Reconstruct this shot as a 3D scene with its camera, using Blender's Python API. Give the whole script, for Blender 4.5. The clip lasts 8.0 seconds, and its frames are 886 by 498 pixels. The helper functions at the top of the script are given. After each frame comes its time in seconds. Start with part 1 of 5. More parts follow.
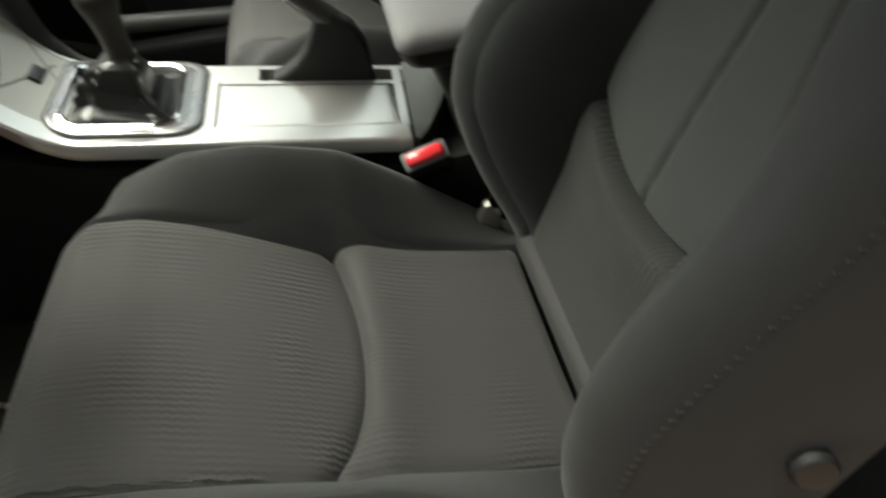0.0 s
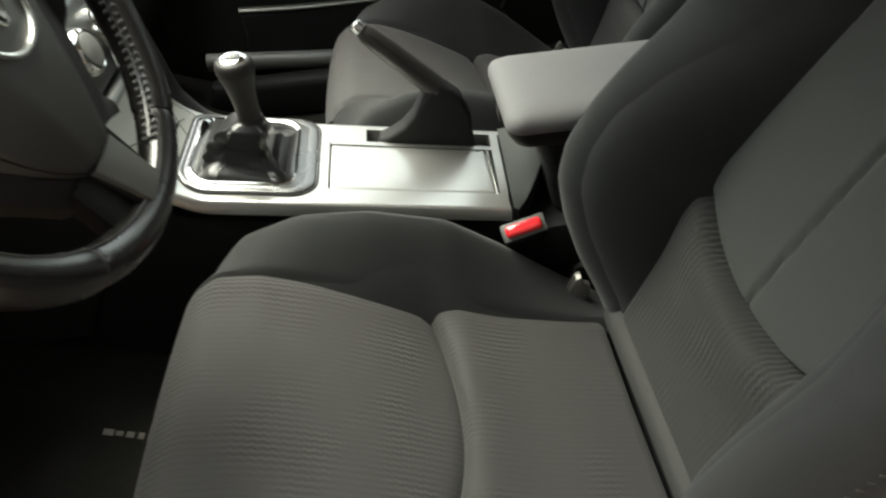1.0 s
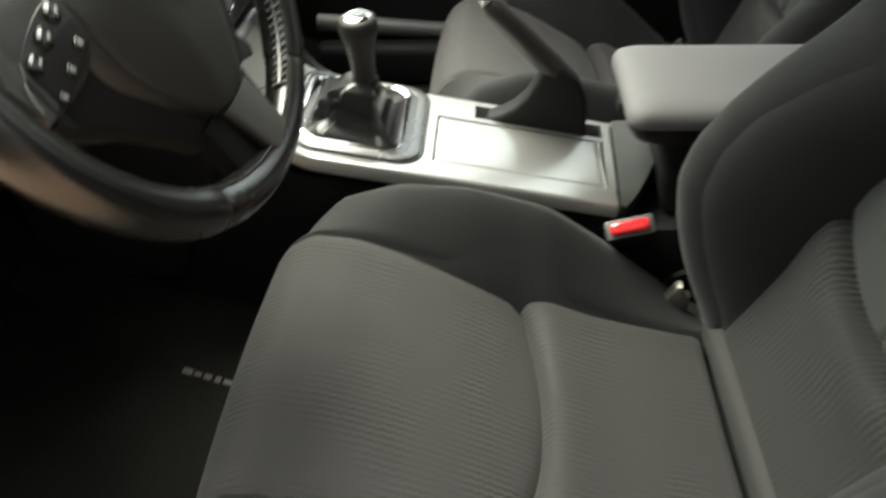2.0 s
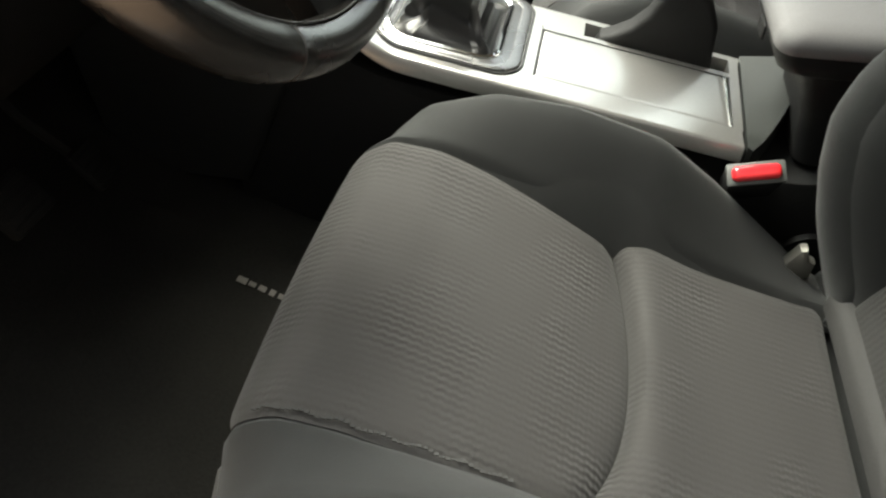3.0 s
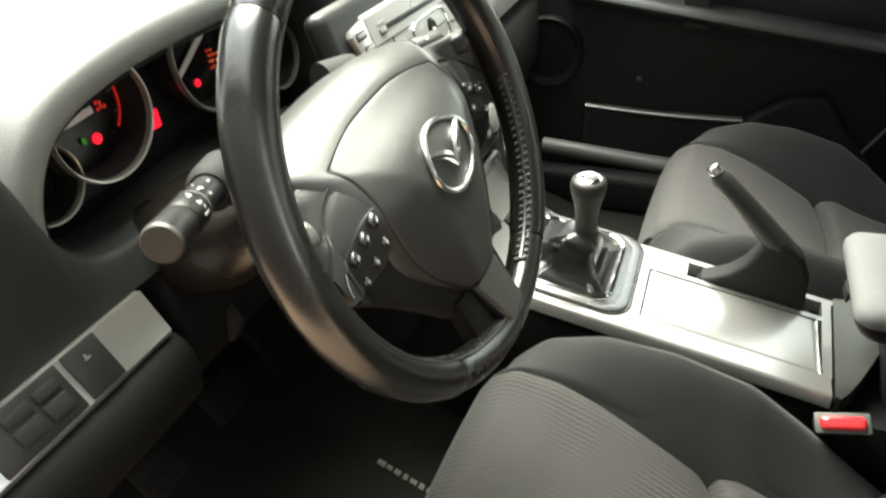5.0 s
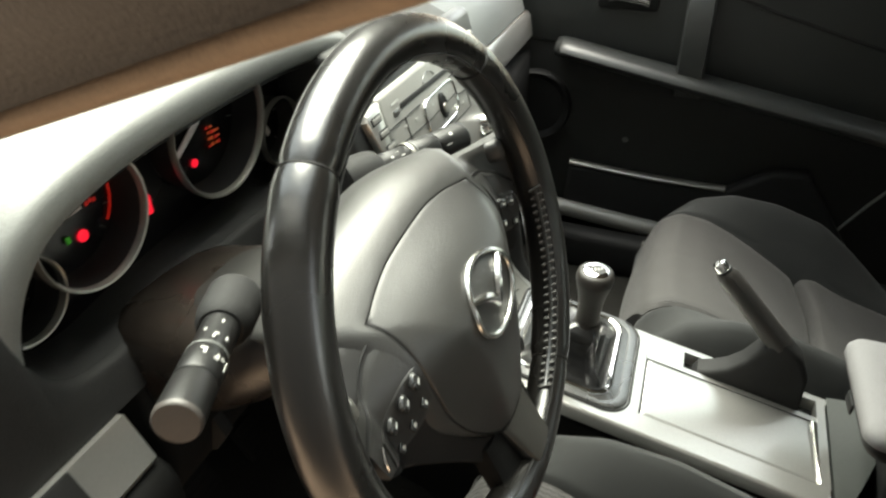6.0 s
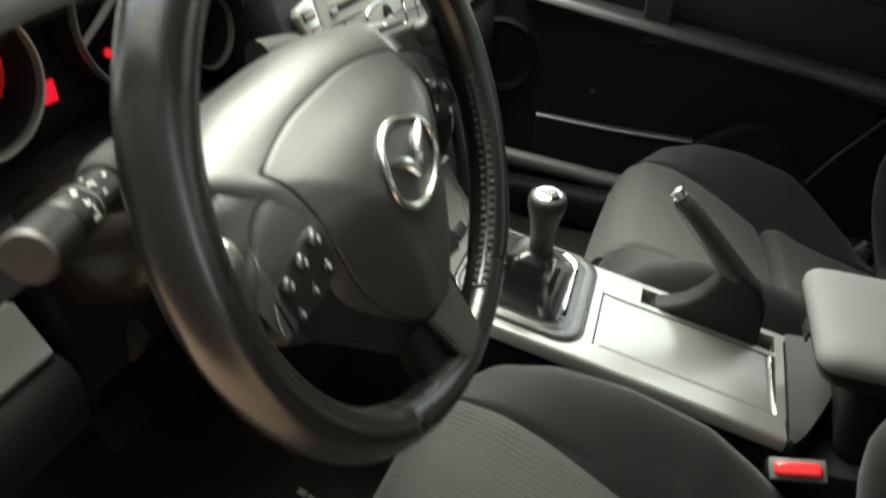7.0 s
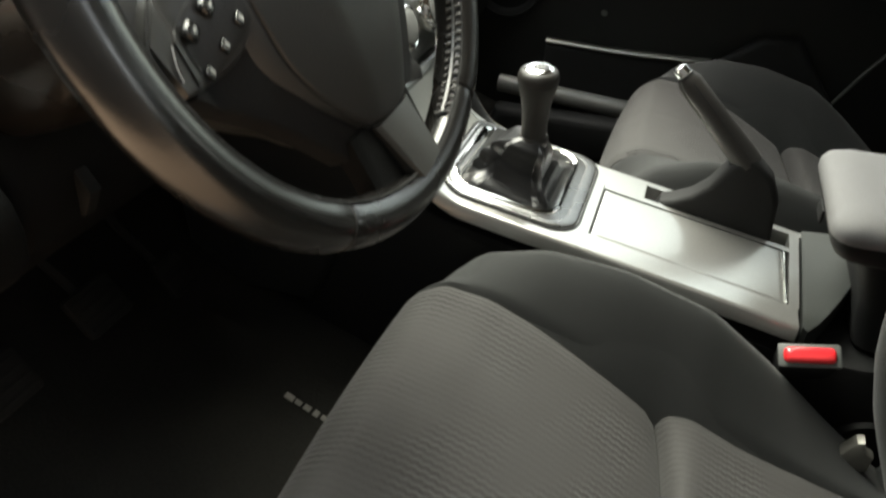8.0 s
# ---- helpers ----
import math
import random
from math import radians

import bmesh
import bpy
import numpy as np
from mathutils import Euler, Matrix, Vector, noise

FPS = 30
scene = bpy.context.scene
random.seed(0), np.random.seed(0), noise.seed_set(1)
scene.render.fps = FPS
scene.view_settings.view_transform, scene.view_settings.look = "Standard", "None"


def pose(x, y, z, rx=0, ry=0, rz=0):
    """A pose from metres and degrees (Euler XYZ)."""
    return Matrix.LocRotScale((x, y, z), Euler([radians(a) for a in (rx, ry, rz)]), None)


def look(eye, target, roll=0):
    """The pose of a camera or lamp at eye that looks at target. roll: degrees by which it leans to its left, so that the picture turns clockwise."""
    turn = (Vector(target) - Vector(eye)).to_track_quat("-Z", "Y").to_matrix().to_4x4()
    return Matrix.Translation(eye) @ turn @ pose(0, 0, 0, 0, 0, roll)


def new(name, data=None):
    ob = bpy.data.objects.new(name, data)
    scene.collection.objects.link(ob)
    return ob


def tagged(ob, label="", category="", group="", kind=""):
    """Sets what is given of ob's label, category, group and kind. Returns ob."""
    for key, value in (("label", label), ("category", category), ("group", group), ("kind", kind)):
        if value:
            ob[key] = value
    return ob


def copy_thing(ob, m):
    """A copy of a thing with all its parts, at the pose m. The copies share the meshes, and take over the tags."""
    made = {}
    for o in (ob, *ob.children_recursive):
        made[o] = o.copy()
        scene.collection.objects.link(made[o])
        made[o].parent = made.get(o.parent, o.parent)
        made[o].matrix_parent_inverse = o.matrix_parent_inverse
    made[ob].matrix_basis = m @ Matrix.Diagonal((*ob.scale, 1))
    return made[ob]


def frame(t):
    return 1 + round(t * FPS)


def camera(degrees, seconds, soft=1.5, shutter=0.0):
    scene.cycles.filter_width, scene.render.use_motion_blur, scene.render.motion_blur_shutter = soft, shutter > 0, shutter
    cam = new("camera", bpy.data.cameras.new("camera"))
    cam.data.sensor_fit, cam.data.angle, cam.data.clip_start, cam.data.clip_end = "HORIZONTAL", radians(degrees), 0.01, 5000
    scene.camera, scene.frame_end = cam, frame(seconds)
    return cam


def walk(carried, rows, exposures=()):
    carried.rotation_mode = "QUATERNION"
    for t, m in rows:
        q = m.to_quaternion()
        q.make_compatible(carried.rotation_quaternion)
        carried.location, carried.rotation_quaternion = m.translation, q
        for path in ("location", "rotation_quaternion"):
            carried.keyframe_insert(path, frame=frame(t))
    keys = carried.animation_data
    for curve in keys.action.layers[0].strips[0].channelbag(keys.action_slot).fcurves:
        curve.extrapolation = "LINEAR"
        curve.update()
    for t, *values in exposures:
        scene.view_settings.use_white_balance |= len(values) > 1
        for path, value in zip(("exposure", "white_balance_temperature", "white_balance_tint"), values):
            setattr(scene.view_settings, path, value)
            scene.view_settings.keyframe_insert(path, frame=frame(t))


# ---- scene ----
cam = camera(66.6, 8.0, 2.2, 0.5)
PATH = [
    (0, (0.069, -0.439, 0.725), (0.216, 1.02, -0.635), -7.8),
    (0.5, (0.06, -0.438, 0.78), (0.008, 1.081, -0.52), -9.1),
    (1, (0.005, -0.417, 0.808), (0.047, 1.092, -0.504), -6.5),
    (1.5, (-0.036, -0.422, 0.855), (-0.007, 1.133, -0.402), -6.5),
    (2, (-0.038, -0.399, 0.791), (-0.187, 1.084, -0.542), -3.5),
    (2.2, (-0.038, -0.393, 0.759), (-0.274, 1.071, -0.583), -3.9),
    (3.3, (-0.077, -0.357, 0.693), (-0.417, 1.007, -0.729), -2.2),
    (3.5, (-0.072, -0.363, 0.701), (-0.438, 1.03, -0.686), -2.7),
    (4, (-0.059, -0.382, 0.768), (-0.546, 1.075, -0.513), -5.1),
    (4.5, (-0.062, -0.413, 0.841), (-0.731, 1.09, -0.295), -5.8),
    (4.7, (-0.06, -0.412, 0.867), (-0.742, 1.095, -0.258), -5.9),
    (5.8, (-0.128, -0.366, 0.94), (-0.749, 1.196, -0.143), -0.9),
    (6, (-0.156, -0.343, 0.949), (-0.709, 1.241, -0.139), 0.5),
    (6.2, (-0.168, -0.332, 0.949), (-0.662, 1.277, -0.13), 1.4),
    (6.5, (-0.161, -0.322, 0.943), (-0.602, 1.305, -0.132), 1.0),
    (7, (-0.11, -0.34, 0.863), (-0.604, 1.242, -0.256), 1.8),
    (7.5, (-0.053, -0.345, 0.8), (-0.642, 1.199, -0.327), -1.0),
    (8, (-0.048, -0.351, 0.739), (-0.619, 1.179, -0.417), -0.5),
]
EXPOSURES = [(0, 3.32, 7200, 4), (1, 3.48, 7200, 4), (2, 3.62, 7200, 5), (3.4, 4.1, 7200, 7), (4.6, 4.32, 7200, 4), (6.2, 3.73, 7200, 4), (7, 3.52, 7200, 4), (8, 3.6, 7200, 5)]
walk(cam, [(t, look(eye, target, roll)) for t, eye, target, roll in PATH], EXPOSURES)

# ---------- world, sun, exposure ----------
world = bpy.data.worlds.new("overcast_sky")
scene.world = world
world.use_nodes = True
wn = world.node_tree
sky = wn.nodes.new("ShaderNodeTexSky")
sky.sky_type = "NISHITA"
sky.sun_disc = False
sky.sun_elevation, sky.sun_rotation = radians(63.4), radians(-34.4)
cloud = wn.nodes.new("ShaderNodeHueSaturation")
cloud.inputs["Saturation"].default_value = 0.35
wn.links.new(sky.outputs[0], cloud.inputs["Color"])
wn.links.new(cloud.outputs[0], wn.nodes["Background"].inputs[0])
wn.nodes["Background"].inputs[1].default_value = 0.11
sun = new("sun", bpy.data.lights.new("sun", "SUN"))
sun.data.energy, sun.data.angle, sun.data.color = 1.5, radians(55), (1.0, 0.985, 0.97)
sun.matrix_world = look((-1.3, 1.9, 4.6), (0, 0, 0))


# ---------- materials ----------
def material(name, colour, rough=0.5, metal=0.0, grain=0.0, size=300.0, spread=0.15, coat=0.0, sheen=0.0, gloss=0.5):
    """A surface with colour that varies at two scales, and a fine relief of noise."""
    m = bpy.data.materials.new(name)
    m.use_nodes = True
    n, l = m.node_tree.nodes, m.node_tree.links
    b = n["Principled BSDF"]
    co = n.new("ShaderNodeTexCoord")
    big, fine = n.new("ShaderNodeTexNoise"), n.new("ShaderNodeTexNoise")
    big.inputs["Scale"].default_value, fine.inputs["Scale"].default_value = 9.0, size
    big.inputs["Detail"].default_value = 4
    l.new(co.outputs["Object"], big.inputs["Vector"])
    l.new(co.outputs["Object"], fine.inputs["Vector"])
    add = n.new("ShaderNodeMath")
    add.operation = "ADD"
    l.new(big.outputs["Fac"], add.inputs[0])
    l.new(fine.outputs["Fac"], add.inputs[1])
    ramp = n.new("ShaderNodeMapRange")
    ramp.inputs[1].default_value, ramp.inputs[2].default_value = 0.6, 1.4
    ramp.inputs[3].default_value, ramp.inputs[4].default_value = 1 - spread, 1 + spread
    l.new(add.outputs[0], ramp.inputs[0])
    mul = n.new("ShaderNodeVectorMath")
    mul.operation = "SCALE"
    mul.inputs[0].default_value = colour
    l.new(ramp.outputs[0], mul.inputs["Scale"])
    l.new(mul.outputs[0], b.inputs["Base Color"])
    rr = n.new("ShaderNodeMapRange")
    rr.inputs[1].default_value, rr.inputs[2].default_value = 0.3, 0.7
    rr.inputs[3].default_value, rr.inputs[4].default_value = max(rough - 0.06, 0.02), min(rough + 0.06, 1)
    l.new(big.outputs["Fac"], rr.inputs[0])
    l.new(rr.outputs[0], b.inputs["Roughness"])
    b.inputs["Metallic"].default_value = metal
    b.inputs["Specular IOR Level"].default_value = gloss
    b.inputs["Coat Weight"].default_value = coat
    b.inputs["Sheen Weight"].default_value = sheen
    b.inputs["Sheen Roughness"].default_value = 0.5
    if grain:
        bump = n.new("ShaderNodeBump")
        bump.inputs["Strength"].default_value = grain
        bump.inputs["Distance"].default_value = 0.001
        l.new(fine.outputs["Fac"], bump.inputs["Height"])
        l.new(bump.outputs[0], b.inputs["Normal"])
    return m


def ribbed(name, colour, turn, deep):
    """Seat cloth woven in wavy ribs about a centimetre apart, which lie across the seat."""
    m = material(name, colour, 0.85, 0, 0.25, 900, 0.12, 0, 0.08)
    n, l = m.node_tree.nodes, m.node_tree.links
    co = n.new("ShaderNodeTexCoord")
    turned = n.new("ShaderNodeMapping")
    turned.inputs["Rotation"].default_value = turn
    l.new(co.outputs["Object"], turned.inputs["Vector"])
    split = n.new("ShaderNodeSeparateXYZ")
    l.new(turned.outputs[0], split.inputs[0])

    def math_node(op, a, b_):
        node = n.new("ShaderNodeMath")
        node.operation = op
        for i, v in enumerate((a, b_)):
            if isinstance(v, (int, float)):
                node.inputs[i].default_value = v
            else:
                l.new(v, node.inputs[i])
        return node.outputs[0]

    zig = math_node("MULTIPLY", math_node("SINE", math_node("MULTIPLY", split.outputs[0], 2 * math.pi / 0.0092), 0), 0.0006)
    slow = n.new("ShaderNodeTexNoise")
    slow.inputs["Scale"].default_value = 14
    l.new(co.outputs["Object"], slow.inputs["Vector"])
    drift = math_node("MULTIPLY", slow.outputs["Fac"], 0.006)
    place = math_node("ADD", math_node("ADD", split.outputs[1], zig), drift)
    rib = math_node("SINE", math_node("MULTIPLY", place, 2 * math.pi / 0.0073), 0)
    cell = math_node("MULTIPLY", math_node("SINE", math_node("MULTIPLY", split.outputs[0], 4 * math.pi / 0.0092), 0), 0.25)
    worn = n.new("ShaderNodeTexNoise")
    worn.inputs["Scale"].default_value = 11
    l.new(co.outputs["Object"], worn.inputs["Vector"])
    mask = n.new("ShaderNodeMapRange")
    mask.inputs[1].default_value, mask.inputs[2].default_value = 0.44, 0.7
    mask.inputs[3].default_value, mask.inputs[4].default_value = 0.08, 0.95
    l.new(worn.outputs["Fac"], mask.inputs[0])
    height = math_node("MULTIPLY", math_node("ADD", rib, cell), mask.outputs[0])
    bump = n.new("ShaderNodeBump")
    bump.inputs["Strength"].default_value = deep
    bump.inputs["Distance"].default_value = 0.0013
    l.new(height, bump.inputs["Height"])
    old = n["Bump"]
    l.new(old.outputs[0], bump.inputs["Normal"])
    l.new(bump.outputs[0], n["Principled BSDF"].inputs["Normal"])
    # Shade between the ribs, also put into the colour by their height
    groove_shade = n.new("ShaderNodeMapRange")
    groove_shade.inputs[1].default_value, groove_shade.inputs[2].default_value = -1.2, 1.2
    groove_shade.inputs[3].default_value, groove_shade.inputs[4].default_value = 0.86, 1.06
    l.new(height, groove_shade.inputs[0])
    scale = n.new("ShaderNodeVectorMath")
    scale.operation = "SCALE"
    before = n["Principled BSDF"].inputs["Base Color"].links[0].from_socket
    l.new(before, scale.inputs[0])
    l.new(groove_shade.outputs[0], scale.inputs["Scale"])
    l.new(scale.outputs[0], n["Principled BSDF"].inputs["Base Color"])
    return m


def brushed(name, colour, rough):
    """Silver-painted trim with a faint grain along the car."""
    m = material(name, colour, rough, 0.85, 0, 300, 0.05)
    n, l = m.node_tree.nodes, m.node_tree.links
    co, turned, fine, vary = (n.new("ShaderNode" + k) for k in ("TexCoord", "Mapping", "TexNoise", "MapRange"))
    turned.inputs["Scale"].default_value = (9, 160, 160)
    l.new(co.outputs["Object"], turned.inputs["Vector"])
    l.new(turned.outputs[0], fine.inputs["Vector"])
    vary.inputs["To Min"].default_value, vary.inputs["To Max"].default_value = rough - 0.025, rough + 0.025
    l.new(fine.outputs["Fac"], vary.inputs["Value"])
    l.new(vary.outputs[0], n["Principled BSDF"].inputs["Roughness"])
    return m


def glowing(name, colour, strength):
    m = bpy.data.materials.new(name)
    m.use_nodes = True
    b = m.node_tree.nodes["Principled BSDF"]
    b.inputs["Base Color"].default_value = (*[c * 0.3 for c in colour], 1)
    b.inputs["Emission Color"].default_value = (*colour, 1)
    b.inputs["Emission Strength"].default_value = strength
    return m


def pane(name, tint):
    """Thin tinted car glass: it lets light straight through and mirrors a little of it."""
    m = bpy.data.materials.new(name)
    m.use_nodes = True
    n, l = m.node_tree.nodes, m.node_tree.links
    clear, gloss, mix, fres = (n.new("ShaderNode" + k) for k in ("BsdfTransparent", "BsdfGlossy", "MixShader", "Fresnel"))
    clear.inputs["Color"].default_value = (*tint, 1)
    gloss.inputs["Roughness"].default_value = 0.02
    fres.inputs["IOR"].default_value = 1.45
    l.new(fres.outputs[0], mix.inputs[0])
    l.new(clear.outputs[0], mix.inputs[1])
    l.new(gloss.outputs[0], mix.inputs[2])
    l.new(mix.outputs[0], n["Material Output"].inputs["Surface"])
    return m


# Side and rear tints are set dark to cut light through unseen windows
GLASS_TINTED = pane("tinted_side_glass", (0.62, 0.645, 0.63))
GLASS_REAR = pane("rear_glass", (0.45, 0.47, 0.45))
GLASS_CLEAR = pane("windscreen_glass", (0.92, 0.94, 0.92))
RIB_SEAT = ribbed("ribbed_seat_cloth", (0.0287, 0.027, 0.0262), (0, 0, 0), 0.48)
RIB_BACK = ribbed("ribbed_back_cloth", (0.0225, 0.022, 0.021), (0, radians(67), 0), 0.65)
CLOTH = material("dark_seat_cloth", (0.0114, 0.0123, 0.0123), 0.9, 0, 0.35, 1100, 0.15, 0, 0.08)
CLOTH_PLAIN = material("plain_back_cloth", (0.039, 0.0415, 0.039), 0.9, 0, 0.4, 800, 0.15, 0, 0.08)
STRIP = material("grey_webbing", (0.031, 0.0303, 0.0297), 0.8, 0, 0.4, 700)
THREAD = material("pale_thread", (0.17, 0.16, 0.145), 0.8, 0, 0.6, 500)
THREAD_DARK = material("dark_thread", (0.012, 0.012, 0.012), 0.7)
LEATHER = material("black_leather", (0.007, 0.0065, 0.006), 0.28, 0, 0.07, 520, 0.2, 0, 0, 0.82)
LEATHER_DULL = material("dull_black_leather", (0.02, 0.0175, 0.0155), 0.5, 0, 0.2, 600, 0.2)
LACE = material("dark_lacing_thread", (0.05, 0.048, 0.046), 0.4)
PIPING = material("pale_piping", (0.1, 0.096, 0.092), 0.45)
ARM_CLOTH = material("grey_armrest_skin", (0.15, 0.146, 0.146), 0.7, 0, 0.3, 700)
STACK_GREY = brushed("dark_silver_paint", (0.22, 0.22, 0.21), 0.42)
BOOT = material("black_leatherette", (0.013, 0.013, 0.0134), 0.33, 0, 0.25, 500, 0.2, 0, 0, 0.6)
PLASTIC = material("black_plastic", (0.011, 0.011, 0.011), 0.42, 0, 0.25, 700, 0.2, 0, 0, 0.35)
PLASTIC_MATT = material("matt_black_plastic", (0.009, 0.009, 0.009), 0.7, 0, 0.35, 500, 0.25, 0, 0, 0.28)
# Darker copy of the matt black plastic, with shade put into its colour
SHADE_BLACK = material("shade_black_plastic", (0.005, 0.005, 0.0048), 0.75, 0, 0.35, 500, 0.25, 0, 0, 0.15)
MODULE = material("dark_module_plastic", (0.025, 0.0246, 0.0238), 0.36, 0, 0.2, 700, 0.15)
BUTTON = material("glossy_button_plastic", (0.02, 0.02, 0.02), 0.2, 0, 0, 300, 0.1, 0, 0, 0.7)
PAD = material("charcoal_airbag_plastic", (0.034, 0.0335, 0.0322), 0.39, 0, 0.22, 900, 0.1, 0, 0, 0.6)
# Dark dash skin, its colour raised to carry the windscreen glare
DASH = material("glare_lightened_dash_skin", (0.13, 0.135, 0.13), 0.5, 0, 0.3, 500, 0.12)
DASH_MID = material("mid_dash_skin", (0.022, 0.0245, 0.0225), 0.6, 0, 0.4, 500, 0.12)
DASH_DARK = material("dark_dash_skin", (0.015, 0.0155, 0.015), 0.6, 0, 0.4, 500, 0.15, 0, 0, 0.35)
DOOR_SKIN = material("dark_door_skin", (0.024, 0.0255, 0.0245), 0.4, 0, 0.3, 500, 0.12)
# Brown in this colour stands for ground light on the shroud's underside
SHROUD = material("bounce_tinted_shroud_plastic", (0.015, 0.0118, 0.0098), 0.3, 0, 0.2, 600, 0.12, 0, 0, 0.7)
FASCIA = material("satin_grey_fascia", (0.27, 0.265, 0.25), 0.42, 0.2, 0.05, 500, 0.06)
GREY = material("grey_plastic", (0.1, 0.105, 0.1), 0.5, 0, 0.3, 600)
SILVER = brushed("satin_silver_trim", (0.54, 0.532, 0.51), 0.29)
TRIM_DULL = material("dull_grey_trim", (0.05, 0.048, 0.044), 0.4, 0.3, 0.1, 500, 0.08)
SILVER_DULL = brushed("dull_silver_trim", (0.34, 0.33, 0.3), 0.4)
CHROME = material("chrome", (0.82, 0.82, 0.8), 0.1, 1.0, 0, 300, 0.03)
BADGE = material("satin_chrome", (0.62, 0.62, 0.6), 0.24, 1.0, 0, 300, 0.03)
GUNMETAL = material("gunmetal_bezel", (0.22, 0.22, 0.22), 0.3, 0.85)
RED = material("red_plastic", (0.85, 0.03, 0.04), 0.18, 0, 0, 300, 0.05, 1.0)
CARPET = material("black_carpet", (0.0118, 0.0112, 0.0098), 1.0, 0, 0.9, 260, 0.4, 0, 0, 0.2)
PEDAL = material("worn_pedal_rubber", (0.012, 0.0112, 0.01), 0.8, 0, 0.3, 300, 0.3, 0, 0, 0.2)
RUBBER = material("black_rubber", (0.008, 0.008, 0.008), 0.65, 0, 0.3, 400)
GLASS_BLACK = material("dark_gauge_face", (0.006, 0.006, 0.007), 0.25)
WHITE = material("white_marking", (0.4, 0.4, 0.38), 0.6)
NEEDLE = material("pale_needle", (0.5, 0.44, 0.42), 0.5)
STALK = material("stalk_plastic", (0.0065, 0.0065, 0.0064), 0.42, 0, 0.2, 700, 0.12, 0, 0, 0.35)
CAP_BROWN = material("grey_brown_cap", (0.05, 0.044, 0.04), 0.5, 0, 0.2, 500, 0.1)
SHROUD_TOP = material("dark_column_skin", (0.017, 0.0168, 0.016), 0.42, 0, 0.25, 600, 0.12)
BROWN = material("brown_pillar_trim", (0.26, 0.19, 0.13), 0.8, 0, 0.4, 500)
PILLAR_SKIN = material("dark_pillar_skin", (0.018, 0.0185, 0.0192), 0.5, 0, 0.3, 500, 0.15)
HEADLINER = material("grey_headliner", (0.2, 0.197, 0.185), 0.95, 0, 0.4, 400)
PAINT = material("dark_body_paint", (0.03, 0.03, 0.032), 0.3, 0, 0, 300, 0.05, 0.6)
PAVING = material("brown_paving", (0.24, 0.165, 0.11), 0.85, 0, 0.6, 60, 0.35)
BLOCK_WALL = material("dark_block_wall", (0.02, 0.02, 0.02), 0.9, 0, 0.5, 40, 0.25)
LAMP_RED = glowing("red_warning_light", (1, 0.012, 0.04), 0.07)
LAMP_DIM = glowing("dim_red_display", (1, 0.03, 0.02), 0.012)
LAMP_ORANGE = glowing("orange_display", (1, 0.17, 0.05), 0.013)
LAMP_GREEN = glowing("green_warning_light", (0.1, 0.8, 0.05), 0.003)


# ---------- mesh helpers ----------
def part(name, bm, mat, parent=None, label="", smooth=True, angle=40):
    me = bpy.data.meshes.new(name)
    bmesh.ops.recalc_face_normals(bm, faces=bm.faces)
    if smooth:
        for f in bm.faces:
            f.smooth = True
        for e in bm.edges:
            if len(e.link_faces) == 2 and e.calc_face_angle(0) > radians(angle):
                e.smooth = False
    bm.to_mesh(me)
    bm.free()
    me.materials.append(mat)
    ob = new(name, me)
    ob.parent = parent
    if label:
        ob["label"] = label
    return ob


def thing(name, label, category, m=Matrix(), group="", kind=""):
    ob = new(name)
    ob.matrix_world = m
    return tagged(ob, label, category, group, kind)


def loft(rings, closed=True, caps=True, loop=False):
    """A skin over rings of equally many points."""
    bm = bmesh.new()
    rows = [[bm.verts.new(p) for p in r] for r in rings]
    k = len(rows[0])
    pairs = list(zip(rows, rows[1:])) + ([(rows[-1], rows[0])] if loop else [])
    for a, b in pairs:
        for i in range(k if closed else k - 1):
            j = (i + 1) % k
            bm.faces.new((a[i], a[j], b[j], b[i]))
    if caps and closed and not loop:
        bm.faces.new(rows[0][::-1])
        bm.faces.new(rows[-1])
    return bm


def slab(f, nu, nv, off):
    """A solid whose upper side is f(u, v) for u, v in 0..1, and whose lower side lies off below it."""
    bm = bmesh.new()
    off = Vector(off)
    top = [[Vector(f(i / nu, j / nv)) for j in range(nv + 1)] for i in range(nu + 1)]
    a = [[bm.verts.new(p) for p in r] for r in top]
    b = [[bm.verts.new(p + off) for p in r] for r in top]
    for i in range(nu):
        for j in range(nv):
            bm.faces.new((a[i][j], a[i][j + 1], a[i + 1][j + 1], a[i + 1][j]))
            bm.faces.new((b[i][j], b[i + 1][j], b[i + 1][j + 1], b[i][j + 1]))
    rim = [(i, 0) for i in range(nu)] + [(nu, j) for j in range(nv)] + [(i, nv) for i in range(nu, 0, -1)] + [(0, j) for j in range(nv, 0, -1)]
    for (i, j), (p, q) in zip(rim, rim[1:] + rim[:1]):
        bm.faces.new((a[i][j], a[p][q], b[p][q], b[i][j]))
    return bm


def box(size, centre=(0, 0, 0), bevel=0.003, m=Matrix(), segments=2):
    bm = bmesh.new()
    bmesh.ops.create_cube(bm, size=1, matrix=Matrix.Diagonal((*size, 1)))
    if bevel:
        bmesh.ops.bevel(bm, geom=list(bm.edges), offset=bevel, segments=segments, affect="EDGES", profile=0.5)
    bm.transform(m @ Matrix.Translation(centre))
    return bm


